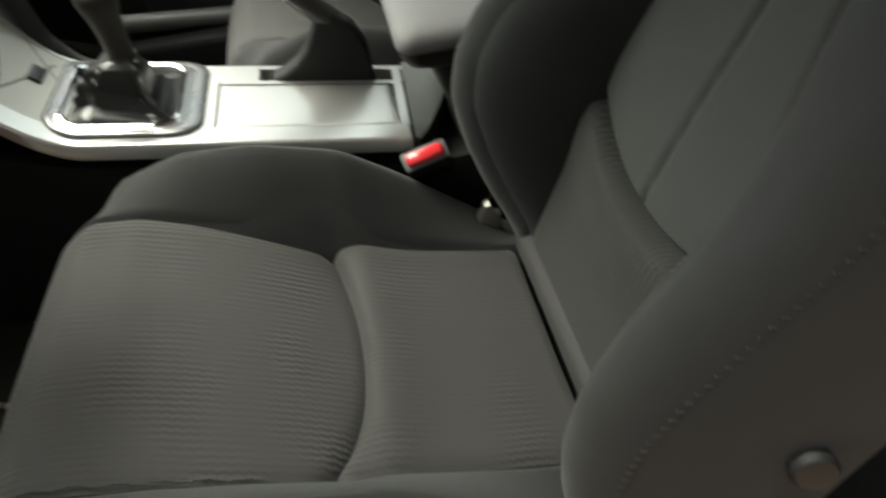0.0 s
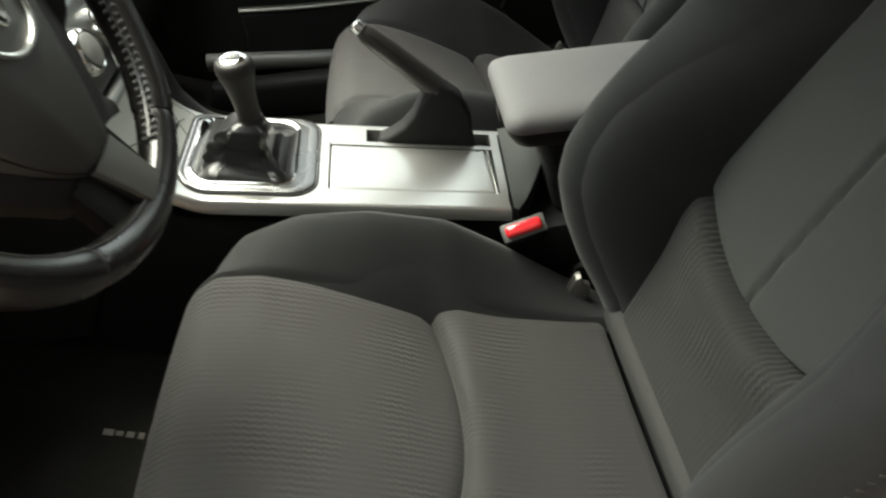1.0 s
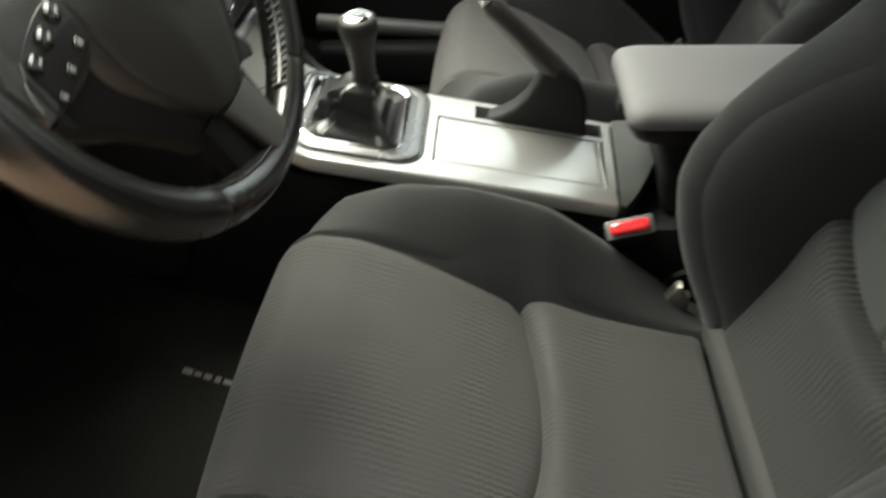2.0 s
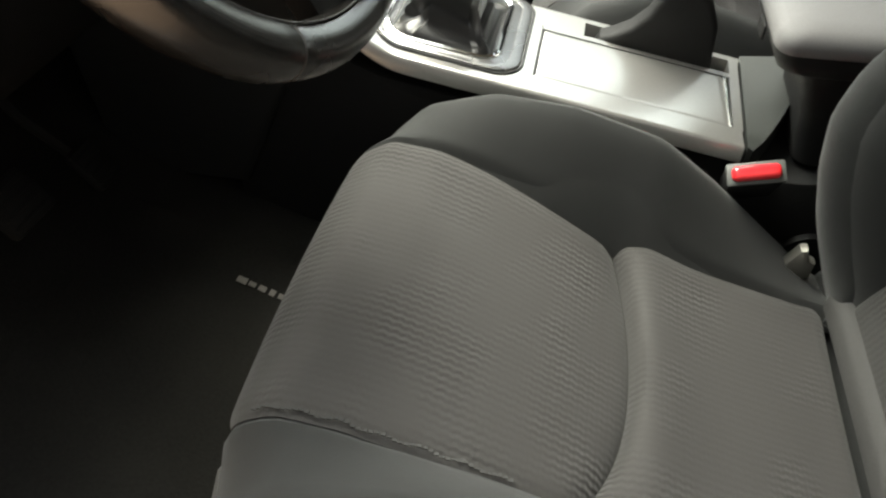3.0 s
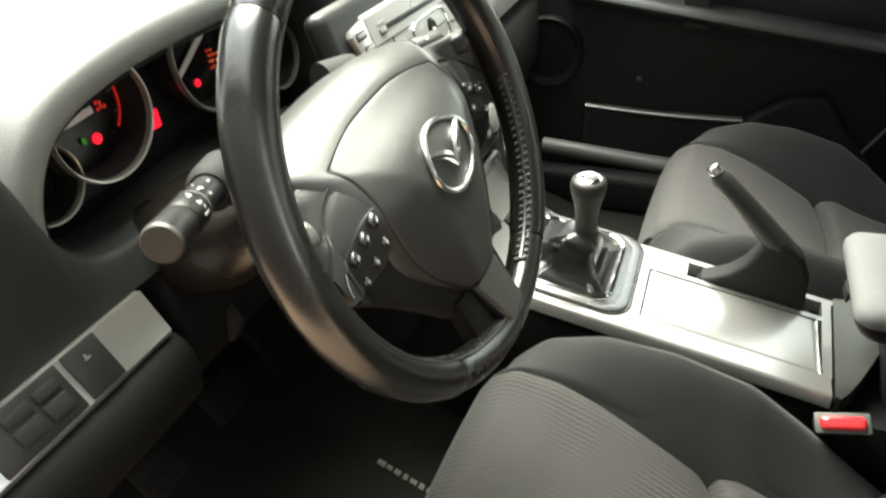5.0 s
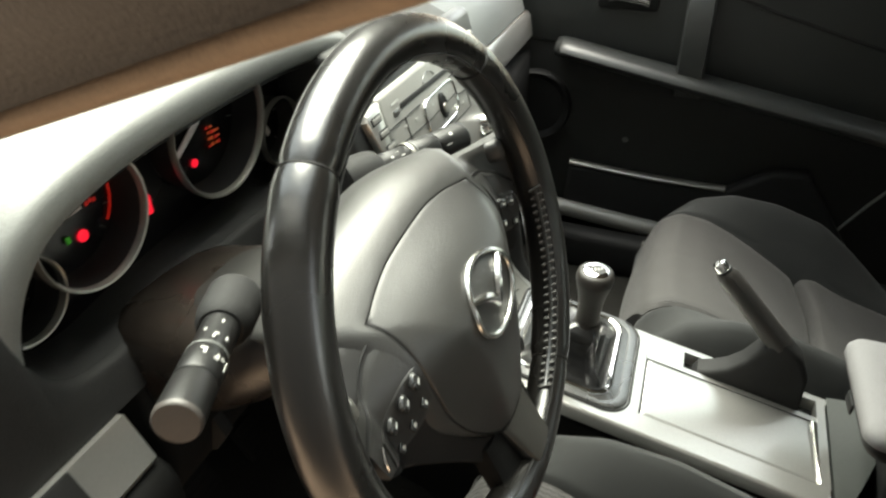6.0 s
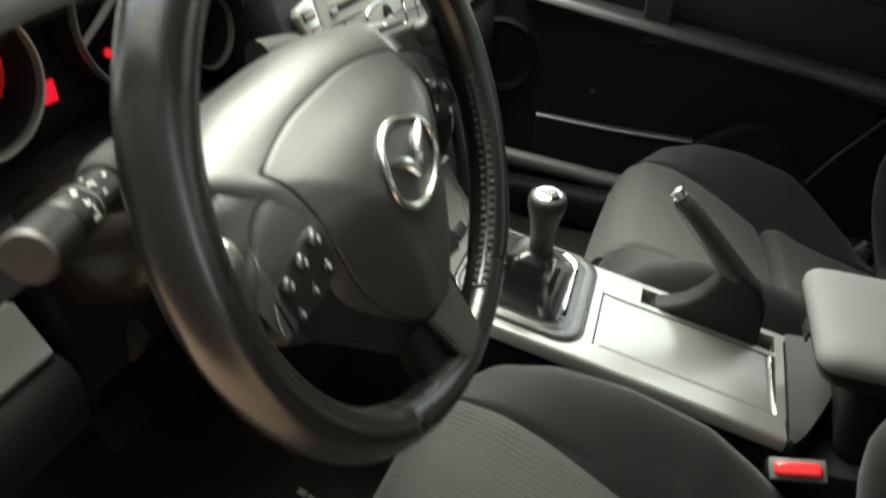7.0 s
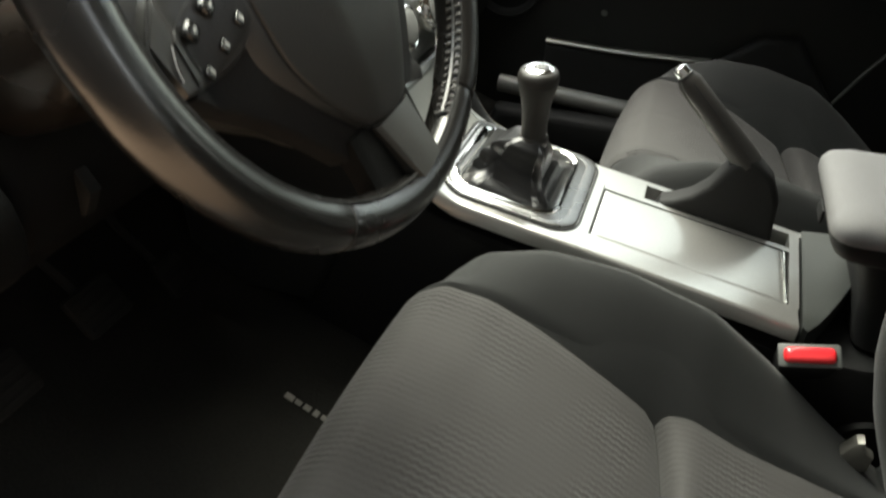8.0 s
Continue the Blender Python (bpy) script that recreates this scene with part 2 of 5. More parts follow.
def prism(outline, low, high, axis="y", bevel=0.0, segments=2):
    """An outline pushed along an axis; for y the outline is (x, z), for x (y, z), for z (x, y)."""
    def at(p, h):
        return {"y": (p[0], h, p[1]), "x": (h, p[0], p[1]), "z": (p[0], p[1], h)}[axis]
    bm = loft([[at(p, low) for p in outline], [at(p, high) for p in outline]])
    if bevel:
        bmesh.ops.recalc_face_normals(bm, faces=bm.faces)
        ends = [e for f in bm.faces if len(f.verts) == len(outline) for e in f.edges]
        bmesh.ops.bevel(bm, geom=list(set(ends)), offset=bevel, segments=segments, affect="EDGES", profile=0.5)
    return bm


def tube(path, radius, n=12, loop=False, flat=1.0):
    """A pipe along points; radius is one number or one for each point."""
    pts = [Vector(p) for p in path]
    rad = radius if isinstance(radius, (list, tuple)) else [radius] * len(pts)
    rings, side = [], None
    for i, p in enumerate(pts):
        a = pts[i - 1] if (i or loop) else p
        b = pts[(i + 1) % len(pts)] if (i + 1 < len(pts) or loop) else p
        d = (b - a).normalized()
        if side is None:
            side = d.orthogonal().normalized()
        side = (side - d * side.dot(d)).normalized()
        other = d.cross(side)
        rings.append([p + rad[i] * (math.cos(2 * math.pi * k / n) * side + flat * math.sin(2 * math.pi * k / n) * other) for k in range(n)])
    return loft(rings, loop=loop)


def lathe(profile, n=24, m=Matrix()):
    """Radius and height pairs turned about z; a profile that leaves the axis free closes into a ring."""
    rings = [[(max(r, 1e-5) * math.cos(2 * math.pi * k / n), max(r, 1e-5) * math.sin(2 * math.pi * k / n), h) for k in range(n)] for r, h in profile]
    ring = profile[0][0] > 0 and profile[-1][0] > 0
    bm = loft(rings, loop=ring)
    bm.transform(m)
    return bm


def smooth_curve(points, count):
    """Points on a smooth curve through the given ones (Catmull-Rom)."""
    p = [Vector(q) for q in points]
    p = [2 * p[0] - p[1]] + p + [2 * p[-1] - p[-2]]
    out = []
    for k in range(count):
        s = k / (count - 1) * (len(p) - 3)
        i = min(int(s), len(p) - 4)
        u = s - i
        a, b, c, d = p[i : i + 4]
        out.append(0.5 * (2 * b + (c - a) * u + (2 * a - 5 * b + 4 * c - d) * u * u + (3 * b - a - 3 * c + d) * u**3))
    return out


def along(table):
    """A smooth function of x through pairs (x, value)."""
    xs = np.array([p[0] for p in table])
    ys = np.array([p[1] for p in table])
    fine = np.linspace(xs[0], xs[-1], 400)
    vals = np.interp(fine, xs, ys)
    k = np.hanning(23)
    k /= k.sum()
    vals = np.convolve(np.pad(vals, 11, mode="reflect", reflect_type="odd"), k, mode="valid")
    return lambda x: float(np.interp(x, fine, vals))


def frame_of(origin, right, up):
    """A pose whose x and y are the given ways."""
    x = Vector(right).normalized()
    z = x.cross(Vector(up)).normalized()
    y = z.cross(x)
    return Matrix.Translation(origin) @ Matrix((x, y, z)).transposed().to_4x4()


def axis_pose(origin, way):
    """A pose whose z points along way."""
    return Matrix.Translation(origin) @ Vector(way).to_track_quat("Z", "Y").to_matrix().to_4x4()


# ---------- the setting ----------
def structure(name, bm, mat, label):
    return tagged(part(name, bm, mat, None), label, name.split("_")[0], kind="structure")


structure("ground", box((400, 400, 0.2), (0, 0, -0.5), 0), PAVING, "flat brown paved ground outside the car")
# Unseen wall, added only to keep sky light off the driver's side
structure("wall_outside", box((14, 0.2, 5.6), (0, -1.9, 2.4), 0.01), BLOCK_WALL, "unseen dark wall added to block sky light on the driver's side")
floor_line = [(1.75, 0.0), (-0.25, 0.0), (-0.36, 0.012), (-0.6, 0.105), (-0.8, 0.24), (-0.98, 0.42), (-1.03, 0.6), (-1.1, 0.6), (-1.1, -0.12), (1.75, -0.12)]
structure("floor", prism(floor_line, -0.34, 1.2, "y"), CARPET, "black carpeted car floor rising to the footwell")
structure("roof", prism([(-0.12, 1.062), (0.3, 1.15), (1.2, 1.14), (1.75, 1.06), (1.75, 1.1), (1.2, 1.2), (0.3, 1.21), (-0.14, 1.085)], -0.22, 1.08, "y", 0.01), HEADLINER, "pale grey headliner under the car roof")
structure("wall_front", box((0.06, 1.56, 0.75), (-1.12, 0.43, 0.35), 0.01), PLASTIC_MATT, "black bulkhead ahead of the footwells")
structure("wall_rear", box((0.06, 1.56, 0.76), (1.75, 0.43, 0.33), 0.01), CARPET, "dark panel under the rear window")
structure("wall_kick_right", box((0.66, 0.06, 0.8), (-0.83, 1.236, 0.36), 0.004), PLASTIC_MATT, "dark trim panel ahead of the passenger door")
structure("sill", box((2.35, 0.07, 0.2), (0.57, -0.345, -0.05), 0.015), PAINT, "dark painted door sill along the floor")
structure("wall_rear_side", box((1.15, 0.06, 0.68), (1.2, -0.33, 0.34), 0.01), PLASTIC_MATT, "dark trim panel of the rear side")
structure("pillar_rear", prism([(0.58, 0.0), (0.7, 0.0), (0.66, 0.6), (0.62, 1.16), (0.52, 1.16), (0.54, 0.6)], -0.37, -0.31, "y", 0.01), PLASTIC_MATT, "dark centre pillar behind the driver door")


def pillar(name, foot, head, inward):
    """A sloping windscreen pillar with a brown sealing strip along its lower edge."""
    foot, head = Vector(foot), Vector(head)
    way = (head - foot).normalized()
    out = Vector((0, -inward, 0))
    up = way.cross(out).normalized()
    if up.z < 0:
        up = -up
    post = structure(name, loft([[p + out * a + up * b for a, b in ((-0.004, 0.0075), (0.01, 0.0075), (0.022, 0.022), (0.028, 0.055), (0.018, 0.09), (-0.02, 0.09), (-0.028, 0.03))] for p in (foot, foot.lerp(head, 0.3), foot.lerp(head, 0.6), head)]), PILLAR_SKIN, "dark sloping windscreen pillar with brown edge")
    part("edge_strip", tube([foot.lerp(head, k / 8) + up * 0.0048 + out * 0.003 for k in range(9)], 0.0042, 10), BROWN, post, "brown sealing strip")
    return post


pillar("pillar_left", (-0.98, -0.185, 0.625), (0.12, -0.241, 1.041), 1)


def sheet(name, corners, mat, label):
    """A pane of glass between four corners, 4 mm thick."""
    a, b, c, d = (Vector(p) for p in corners)
    off = (b - a).cross(d - a).normalized() * 0.004
    return structure(name, loft([[p - off / 2 for p in (a, b, c, d)], [p + off / 2 for p in (a, b, c, d)]]), mat, label)


sheet("window_front", [(-1.02, -0.15, 0.745), (-1.02, 1.02, 0.745), (-0.03, 1.06, 1.095), (-0.03, -0.22, 1.095)], GLASS_CLEAR, "sloping clear windscreen over the dashboard")
sheet("window_right", [(-0.5, 1.225, 0.67), (0.47, 1.225, 0.69), (0.47, 1.1, 1.14), (0.08, 1.1, 1.1)], GLASS_TINTED, "tinted side window of the passenger door")
sheet("window_rear_right", [(0.6, 1.21, 0.69), (1.7, 1.21, 0.69), (1.6, 1.09, 1.1), (0.56, 1.09, 1.14)], GLASS_REAR, "rear side window, tinted to cut cabin light")
sheet("window_rear", [(1.77, -0.2, 0.72), (1.77, 1.06, 0.72), (1.75, 1.05, 1.05), (1.75, -0.2, 1.05)], GLASS_REAR, "rear window, tinted to cut cabin light")
pillar("pillar_right", (-0.98, 1.06, 0.7), (0.12, 1.11, 1.1), -1)


# ---------- car seats ----------
SEAM = along([(-0.325, 0.10), (-0.318, 0.16), (-0.305, 0.225), (-0.285, 0.262), (-0.25, 0.283), (-0.2, 0.277), (-0.15, 0.257), (-0.1, 0.232), (-0.05, 0.203), (0.0, 0.172), (0.03, 0.176), (0.1, 0.155), (0.2, 0.127), (0.26, 0.118)])
CREST = along([(-0.325, 0.11), (-0.31, 0.165), (-0.275, 0.236), (-0.225, 0.287), (-0.15, 0.309), (-0.065, 0.302), (0.03, 0.272), (0.095, 0.222), (0.18, 0.145), (0.28, 0.055), (0.3, 0.04)])
BULGE_NEAR = along([(-0.04, 0.045), (0.0, 0.07), (0.05, 0.092), (0.11, 0.106), (0.17, 0.102), (0.26, 0.078), (0.31, 0.062), (0.45, 0.05), (0.62, 0.035), (0.7, 0.02)])
BULGE = along([(-0.04, -0.03), (0.0, 0.012), (0.045, 0.058), (0.1, 0.103), (0.15, 0.134), (0.2, 0.144), (0.25, 0.137), (0.3, 0.121), (0.36, 0.095), (0.45, 0.068), (0.62, 0.045), (0.7, 0.03)])
HALF = 0.155


def half(x):
    """Half the width of the seat's middle panels."""
    return HALF + 0.012 * min(1.0, max(0.0, -x / 0.18))


def arc_x(v):
    """Where the seam between the front and rear cushion panels lies."""
    return 0.014 - 0.022 * (v / HALF) ** 2 - 0.02 * max(0.0, -v / HALF) ** 3


def back_point(s, v, n):
    """A point of the backrest: s up along it, v across, n out of it towards the wheel."""
    return Vector((0.235 + 0.384 * s - 0.923 * n, v, 0.14 + 0.923 * s + 0.384 * n))


def welt_s(v):
    return 0.174 + 0.036 * (abs(v + 0.025) / 0.138) ** 2.2


def back_half(s):
    return 0.138 - 0.25 * max(0.0, s - 0.25)


def edge_roll(k, depth):
    """Rolls a panel down into the seam at its two ends, k from 0 to 1."""
    d = min(k, 1 - k)
    return -depth * max(0.0, 1 - d / 0.06) ** 2


def car_seat(m, label):
    seat = thing("car_seat", label, "seat", m, "front seats")

    def front(u, v):
        y = (2 * v - 1) * HALF
        x0 = -0.322 + 0.03 * (abs(y) / HALF) ** 3
        # more rows where the front edge curls down
        x = x0 + (arc_x(y) - x0) * (u**1.6)
        dish = -0.010 * (1 - (y / HALF) ** 2) * min(1, u * 2) - 0.0014 * math.exp(-(((y - 0.012 - 0.1 * (x + 0.19)) / 0.004) ** 2)) * max(0.0, 1 - u * 1.2)
        y *= half(x) / HALF
        z = SEAM(x)
        x -= 0.01 * (1 - (y / 0.17) ** 2) * max(0.0, -x - 0.15) / 0.17
        return (x, y, z + dish + edge_roll(v, 0.006) - 0.010 * max(0.0, 1 - (1 - u) / 0.035) ** 2)

    part("front_panel", slab(front, 44, 36, (0.02, 0, -0.06)), RIB_SEAT, seat, "brownish grey ribbed cloth")

    def rear(u, v):
        y = (2 * v - 1) * HALF
        x = arc_x(y) + 0.002 + (0.222 - arc_x(y)) * u
        roll = 0.010 * math.exp(-(((u - 0.1) / 0.2) ** 2)) - 0.016 * max(0.0, 1 - u / 0.07) ** 2
        dish = -0.006 * (1 - (y / HALF) ** 2)
        return (x, y, SEAM(x) + dish + roll + edge_roll(v, 0.006) - 0.006 * max(0.0, 1 - (1 - u) / 0.05) ** 2)

    part("rear_panel", slab(rear, 36, 36, (0, 0, -0.05)), RIB_SEAT, seat, "brownish grey ribbed cloth")

    for side in (1, -1):
        def bolster(u, v, side=side):
            x = -0.325 + 0.625 * u
            s, c = SEAM(x), CREST(x)
            edge = half(x) + 0.001
            if v < 0.5:
                k = v / 0.5
                y = edge + (0.222 - edge) * k
                z = s + (c - s) * (1 - (1 - k) ** 1.35) - 0.007 * max(0.0, 1 - k / 0.12) ** 2
            else:
                k = (v - 0.5) / 0.5
                y = 0.222 + 0.058 * math.sin(k * math.pi / 2)
                z = c - (c - 0.03) * (1 - math.cos(k * math.pi / 2))
            return (x, side * y, z)

        part("cushion_bolster", slab(bolster, 48, 26, (0, -side * 0.012, -0.02)), CLOTH, seat, "dark grey plain cloth")
        rim = [Vector(bolster(0.02, k / 24)) + Vector((-0.002, side * 0.001, 0.0012)) for k in range(25)]
        part("piping", tube(rim, 0.0022, 6), PIPING, seat, "pale grey piping")
    worn = bmesh.new()
    for k in range(46):
        x = -0.268 + 0.0042 * k
        one = box((0.0035, 0.0016 + 0.0012 * math.sin(k * 1.7) ** 2, 0.0012), (x, -half(x) + 0.004 + 0.0012 * math.sin(k * 0.9), SEAM(x) + 0.0008), 0)
        me = bpy.data.meshes.new("tmp")
        one.to_mesh(me)
        one.free()
        worn.from_mesh(me)
        bpy.data.meshes.remove(me)
    part("seam_thread", worn, THREAD_DARK, seat, "dark worn seam thread", smooth=False)
    part("cushion_core", prism([(-0.29, 0.06), (-0.28, 0.2), (-0.22, 0.235), (0.0, 0.13), (0.24, 0.08), (0.24, 0.05)], -0.25, 0.25, "y", 0.01), CLOTH, seat)
    part("seat_base", box((0.5, 0.44, 0.06), (-0.02, 0, 0.035), 0.012), PLASTIC_MATT, seat, "black plastic seat base")
    for side in (1, -1):
        part("seat_rail", box((0.62, 0.035, 0.03), (0.0, side * 0.2, 0.013), 0.004), GUNMETAL, seat, "dark steel rail")

    def strip(u, v):
        y = (2 * u - 1) * (HALF + 0.005)
        return (0.228 + 0.016 * v, y, 0.141 + 0.003 * math.sin(math.pi * v) - 0.003 * (y / HALF) ** 2 + 0.012 * v)

    part("webbing_strip", slab(strip, 20, 4, (0, 0, -0.02)), STRIP, seat, "pale grey strip between cushion and backrest")

    def lumbar(u, v):
        k = 2 * v - 1
        y = k * 0.139
        s = 0.014 + (welt_s(y) - 0.014) * u
        swell = 0.005 * math.sin(math.pi * min(1, u * 1.0)) ** 0.7 + 0.012 * math.exp(-(((u - 0.86) / 0.22) ** 2))
        return back_point(s, y, swell * (1 - 0.3 * k * k) + edge_roll(v, 0.008) - 0.02 * max(0.0, 1 - (1 - u) / 0.07) ** 2)

    part("lumbar_panel", slab(lumbar, 40, 36, (0.06, 0, -0.02)), RIB_BACK, seat, "grey ribbed cloth lumbar panel")

    def upper(u, v):
        k = 2 * v - 1
        low = welt_s(k * 0.139) + 0.002
        s = low + (0.66 - low) * u
        y = k * max(0.085, back_half(s))
        crease = -0.005 * math.exp(-(((y + 0.012 + 0.08 * (s - 0.18)) / 0.0035) ** 2))
        hollow = -0.008 * math.exp(-u / 0.12)
        return back_point(s, y, 0.006 + hollow + crease + edge_roll(v, 0.008) - 0.012 * max(0.0, 1 - u / 0.02) ** 2)

    part("upper_panel", slab(upper, 60, 70, (0.06, 0, -0.02)), CLOTH_PLAIN, seat, "dark grey cloth upper backrest panel with centre seam")

    for side in (1, -1):
        def wing(u, v, side=side):
            s = -0.03 + 0.71 * u
            b = BULGE(s) if side > 0 else BULGE_NEAR(s)
            edge = max(0.085, back_half(s)) if s > 0.18 else 0.139
            edge += 0.001
            if v < 0.5:
                k = v / 0.5
                y = edge + (0.203 - edge) * (0.35 * k + 0.65 * (1 - math.cos(math.pi / 2 * k)))
                n = b * math.sin(math.pi / 2 * k) - 0.006 * max(0.0, 1 - k / 0.1) ** 2
            else:
                k = (v - 0.5) / 0.5
                y = 0.203 + 0.067 * math.sin(k * math.pi / 2)
                n = b - (b + 0.09) * (1 - math.cos(k * math.pi / 2))
            return back_point(s, side * y, n)

        part("back_bolster", slab(wing, 48, 28, (0.015, -side * 0.015, 0)), CLOTH, seat, "dark grey plain cloth")
        seam = [Vector(wing((0.45 + 0.03 + 0.02 * math.sin(3 * k / 16)) / 0.71, 0.02 + 0.5 * k / 16)) for k in range(17)]
        part("bolster_seam", tube([p + Vector((-0.0004, 0, 0.0002)) for p in seam], 0.0011, 6), THREAD_DARK, seat, "dark seam across the bolster")
        stitch = bmesh.new()
        for k in range(64):
            s = -0.01 + 0.6 * k / 64
            b, a = BULGE(s) if side > 0 else BULGE_NEAR(s), 0.6
            y, n = 0.203 + 0.067 * math.sin(a), b - (b + 0.09) * (1 - math.cos(a))
            one = box((0.0016, 0.0016, 0.0055), (0, 0, 0), 0, frame_of(back_point(s, side * (y + 0.0005), n + 0.001), (0, 1, 0.35 * side), (0.384, 0.5, 0.923)))
            me = bpy.data.meshes.new("tmp")
            one.to_mesh(me)
            one.free()
            stitch.from_mesh(me)
            bpy.data.meshes.remove(me)
        part("stitching", stitch, STRIP, seat, "pale thread stitching", smooth=False)
    shell = [back_point(s, 0, n) for s, n in ((-0.06, -0.03), (0.66, -0.01), (0.7, -0.05), (0.66, -0.1), (0.0, -0.12), (-0.06, -0.09))]
    part("back_shell", prism([(p.x, p.z) for p in shell], -0.255, 0.255, "y", 0.02, 3), CLOTH, seat, "dark cloth rear shell")
    for side in (1, -1):
        part("hinge_cover", lathe([(0, -0.012), (0.042, -0.012), (0.045, 0.0), (0.03, 0.012), (0, 0.014)], 20, axis_pose((0.245, side * 0.285, 0.075), (0, side, 0))), PLASTIC, seat, "black plastic recliner cover")
        part("hinge_bracket", prism([(0.182, 0.118), (0.191, 0.142), (0.199, 0.159), (0.206, 0.161), (0.211, 0.145), (0.22, 0.141), (0.22, 0.12), (0.2, 0.104)], side * 0.208 - 0.008, side * 0.208 + 0.008, "y", 0.004), SILVER_DULL, seat, "bright steel hinge bracket")
    return seat


SEAT_Y = 0.03
driver_seat = car_seat(Matrix.Translation((0, SEAT_Y, 0)), "driver's dark grey cloth seat with ribbed brownish panels")
passenger_seat = copy_thing(driver_seat, Matrix.Translation((0.16, 0.815, -0.03)))
tagged(passenger_seat, "front passenger's dark grey cloth seat beside the console")
adjuster = part("recline_knob", lathe([(0, -0.01), (0.01, -0.01), (0.01, 0.004), (0.0165, 0.008), (0.0175, 0.016), (0.014, 0.021), (0, 0.022)], 24, axis_pose((0.33, -0.262, 0.262), (-0.3, -1, 0.3))), PLASTIC, driver_seat, "glossy black round adjuster knob")


# ---------- belt buckle ----------
buckle = thing("seat_belt_buckle", "black seat belt buckle with red release button", "belt buckle", frame_of((0.133, 0.262, 0.236), (0.94, 0.06, 0.2), (-0.1, 0.72, 0.6)))
part("housing", box((0.058, 0.026, 0.085), (0, 0, -0.046), 0.006), PLASTIC_MATT, buckle)
part("frame", box((0.06, 0.025, 0.006), (0, 0, -0.003), 0.0028), GREY, buckle, "grey plastic rim round the button")
part("release_button", box((0.05, 0.0168, 0.014), (0, 0, 0.0005), 0.006, Matrix(), 4), RED, buckle, "bright red release button")
part("stalk", box((0.03, 0.012, 0.14), (0.005, 0, -0.14), 0.004), PLASTIC_MATT, buckle)


# ---------- centre console ----------
def con_z(x):
    return 0.264 - 0.197 * x + 7.0 * max(0.0, -0.265 - x) ** 2


CON_NEAR, CON_FAR = 0.303, 0.512
console = thing("centre_console", "satin silver and black centre console between the seats", "console")
side_line = [(-0.52, 0.02), (-0.52, 0.36), (-0.38, 0.32), (-0.3, 0.285), (0.12, 0.19), (0.2, 0.19), (0.46, 0.22), (0.46, 0.0), (-0.3, 0.0)]
part("body", prism(side_line, CON_NEAR + 0.008, CON_FAR - 0.006, "y", 0.006), PLASTIC_MATT, console, "matt black console sides")


def plate(xa, xb, ya, yb, lift, depth, curl=0.0, nx=24, ny=12, skew=0.0, outer=0, rounded=False):
    """A piece of the sloping console top; its outer long edge (-1 near, 1 far) may curl down."""
    def f(u, v):
        x, y = xa + (xb - xa) * u, ya + (yb - ya) * v
        z = con_z(x) + lift
        if curl:
            z -= curl * max(0.0, 1 - (v if outer < 0 else 1 - v) * (yb - ya) / curl) ** 2
        if rounded:
            z -= 0.0012 * max(0.0, 1 - min(min(v, 1 - v) * (yb - ya), min(u, 1 - u) * abs(xb - xa)) / 0.0025) ** 2
        return (x + skew * v, y, z)
    return slab(f, nx, ny, (0, 0, -depth))


# the silver surround: rails at both sides, bars across, so that lid, slot and gaiter sit in openings
part("near_rail", plate(-0.372, 0.124, CON_NEAR - 0.003, 0.3356, 0, 0.017, 0.004, 60, 24, 0, -1), SILVER, console, "satin silver rail")
part("middle_rail", plate(-0.118, 0.124, 0.4495, 0.459, 0, 0.02, 0, 30, 4), SILVER, console, "satin silver strip between lid and slot")
part("far_rail", plate(-0.372, 0.138, 0.494, CON_FAR, 0, 0.02, 0.008, 40, 16, 0, 1), SILVER, console, "satin silver rail")
part("front_bar", plate(-0.15, -0.119, 0.3345, 0.494, 0, 0.02, 0, 10, 16), SILVER, console, "satin silver bar")
part("rear_bar", plate(0.114, 0.126, 0.3345, 0.494, 0, 0.02, 0, 8, 16, 0.008), SILVER, console, "satin silver bar")
part("slot_front", plate(-0.119, -0.066, 0.459, 0.494, 0, 0.02, 0, 10, 8), SILVER, console, "satin silver bar")
part("lid", plate(-0.1155, 0.1112, 0.3366, 0.448, -0.0002, 0.012, 0, 60, 40, 0, 0, True), SILVER, console, "satin silver sliding cup holder lid")
part("lid_edge", tube([(0.1125, 0.337, con_z(0.1125)), (0.1135, 0.447, con_z(0.1135) )], 0.0012, 8), CHROME, console, "bright lid edge")
part("lid_edge", tube([(-0.116, 0.4488, con_z(-0.116) - 0.001), (0.112, 0.449, con_z(0.112) - 0.001)], 0.0007, 8), CHROME, console, "bright lid edge")
for a, b in (((-0.1172, 0.336), (-0.1172, 0.4485)), ((-0.1172, 0.336), (0.112, 0.336)), ((-0.1172, 0.4484), (0.112, 0.4484))):
    part("lid_joint", tube([(a[0], a[1], con_z(a[0]) - 0.0008), (b[0], b[1], con_z(b[0]) - 0.0008)], 0.0012 if a[0] == b[0] else 0.0006, 6), RUBBER, console, "dark joint round the lid")
part("slot_well", box((0.188, 0.036, 0.03), (0.022, 0.476, con_z(0.02) - 0.034), 0.002, Matrix.Translation((0.02, 0, con_z(0.02))) @ Matrix.Rotation(math.atan(0.197), 4, "Y") @ Matrix.Translation((-0.02, 0, -con_z(0.02)))), RUBBER, console, "black handbrake slot")


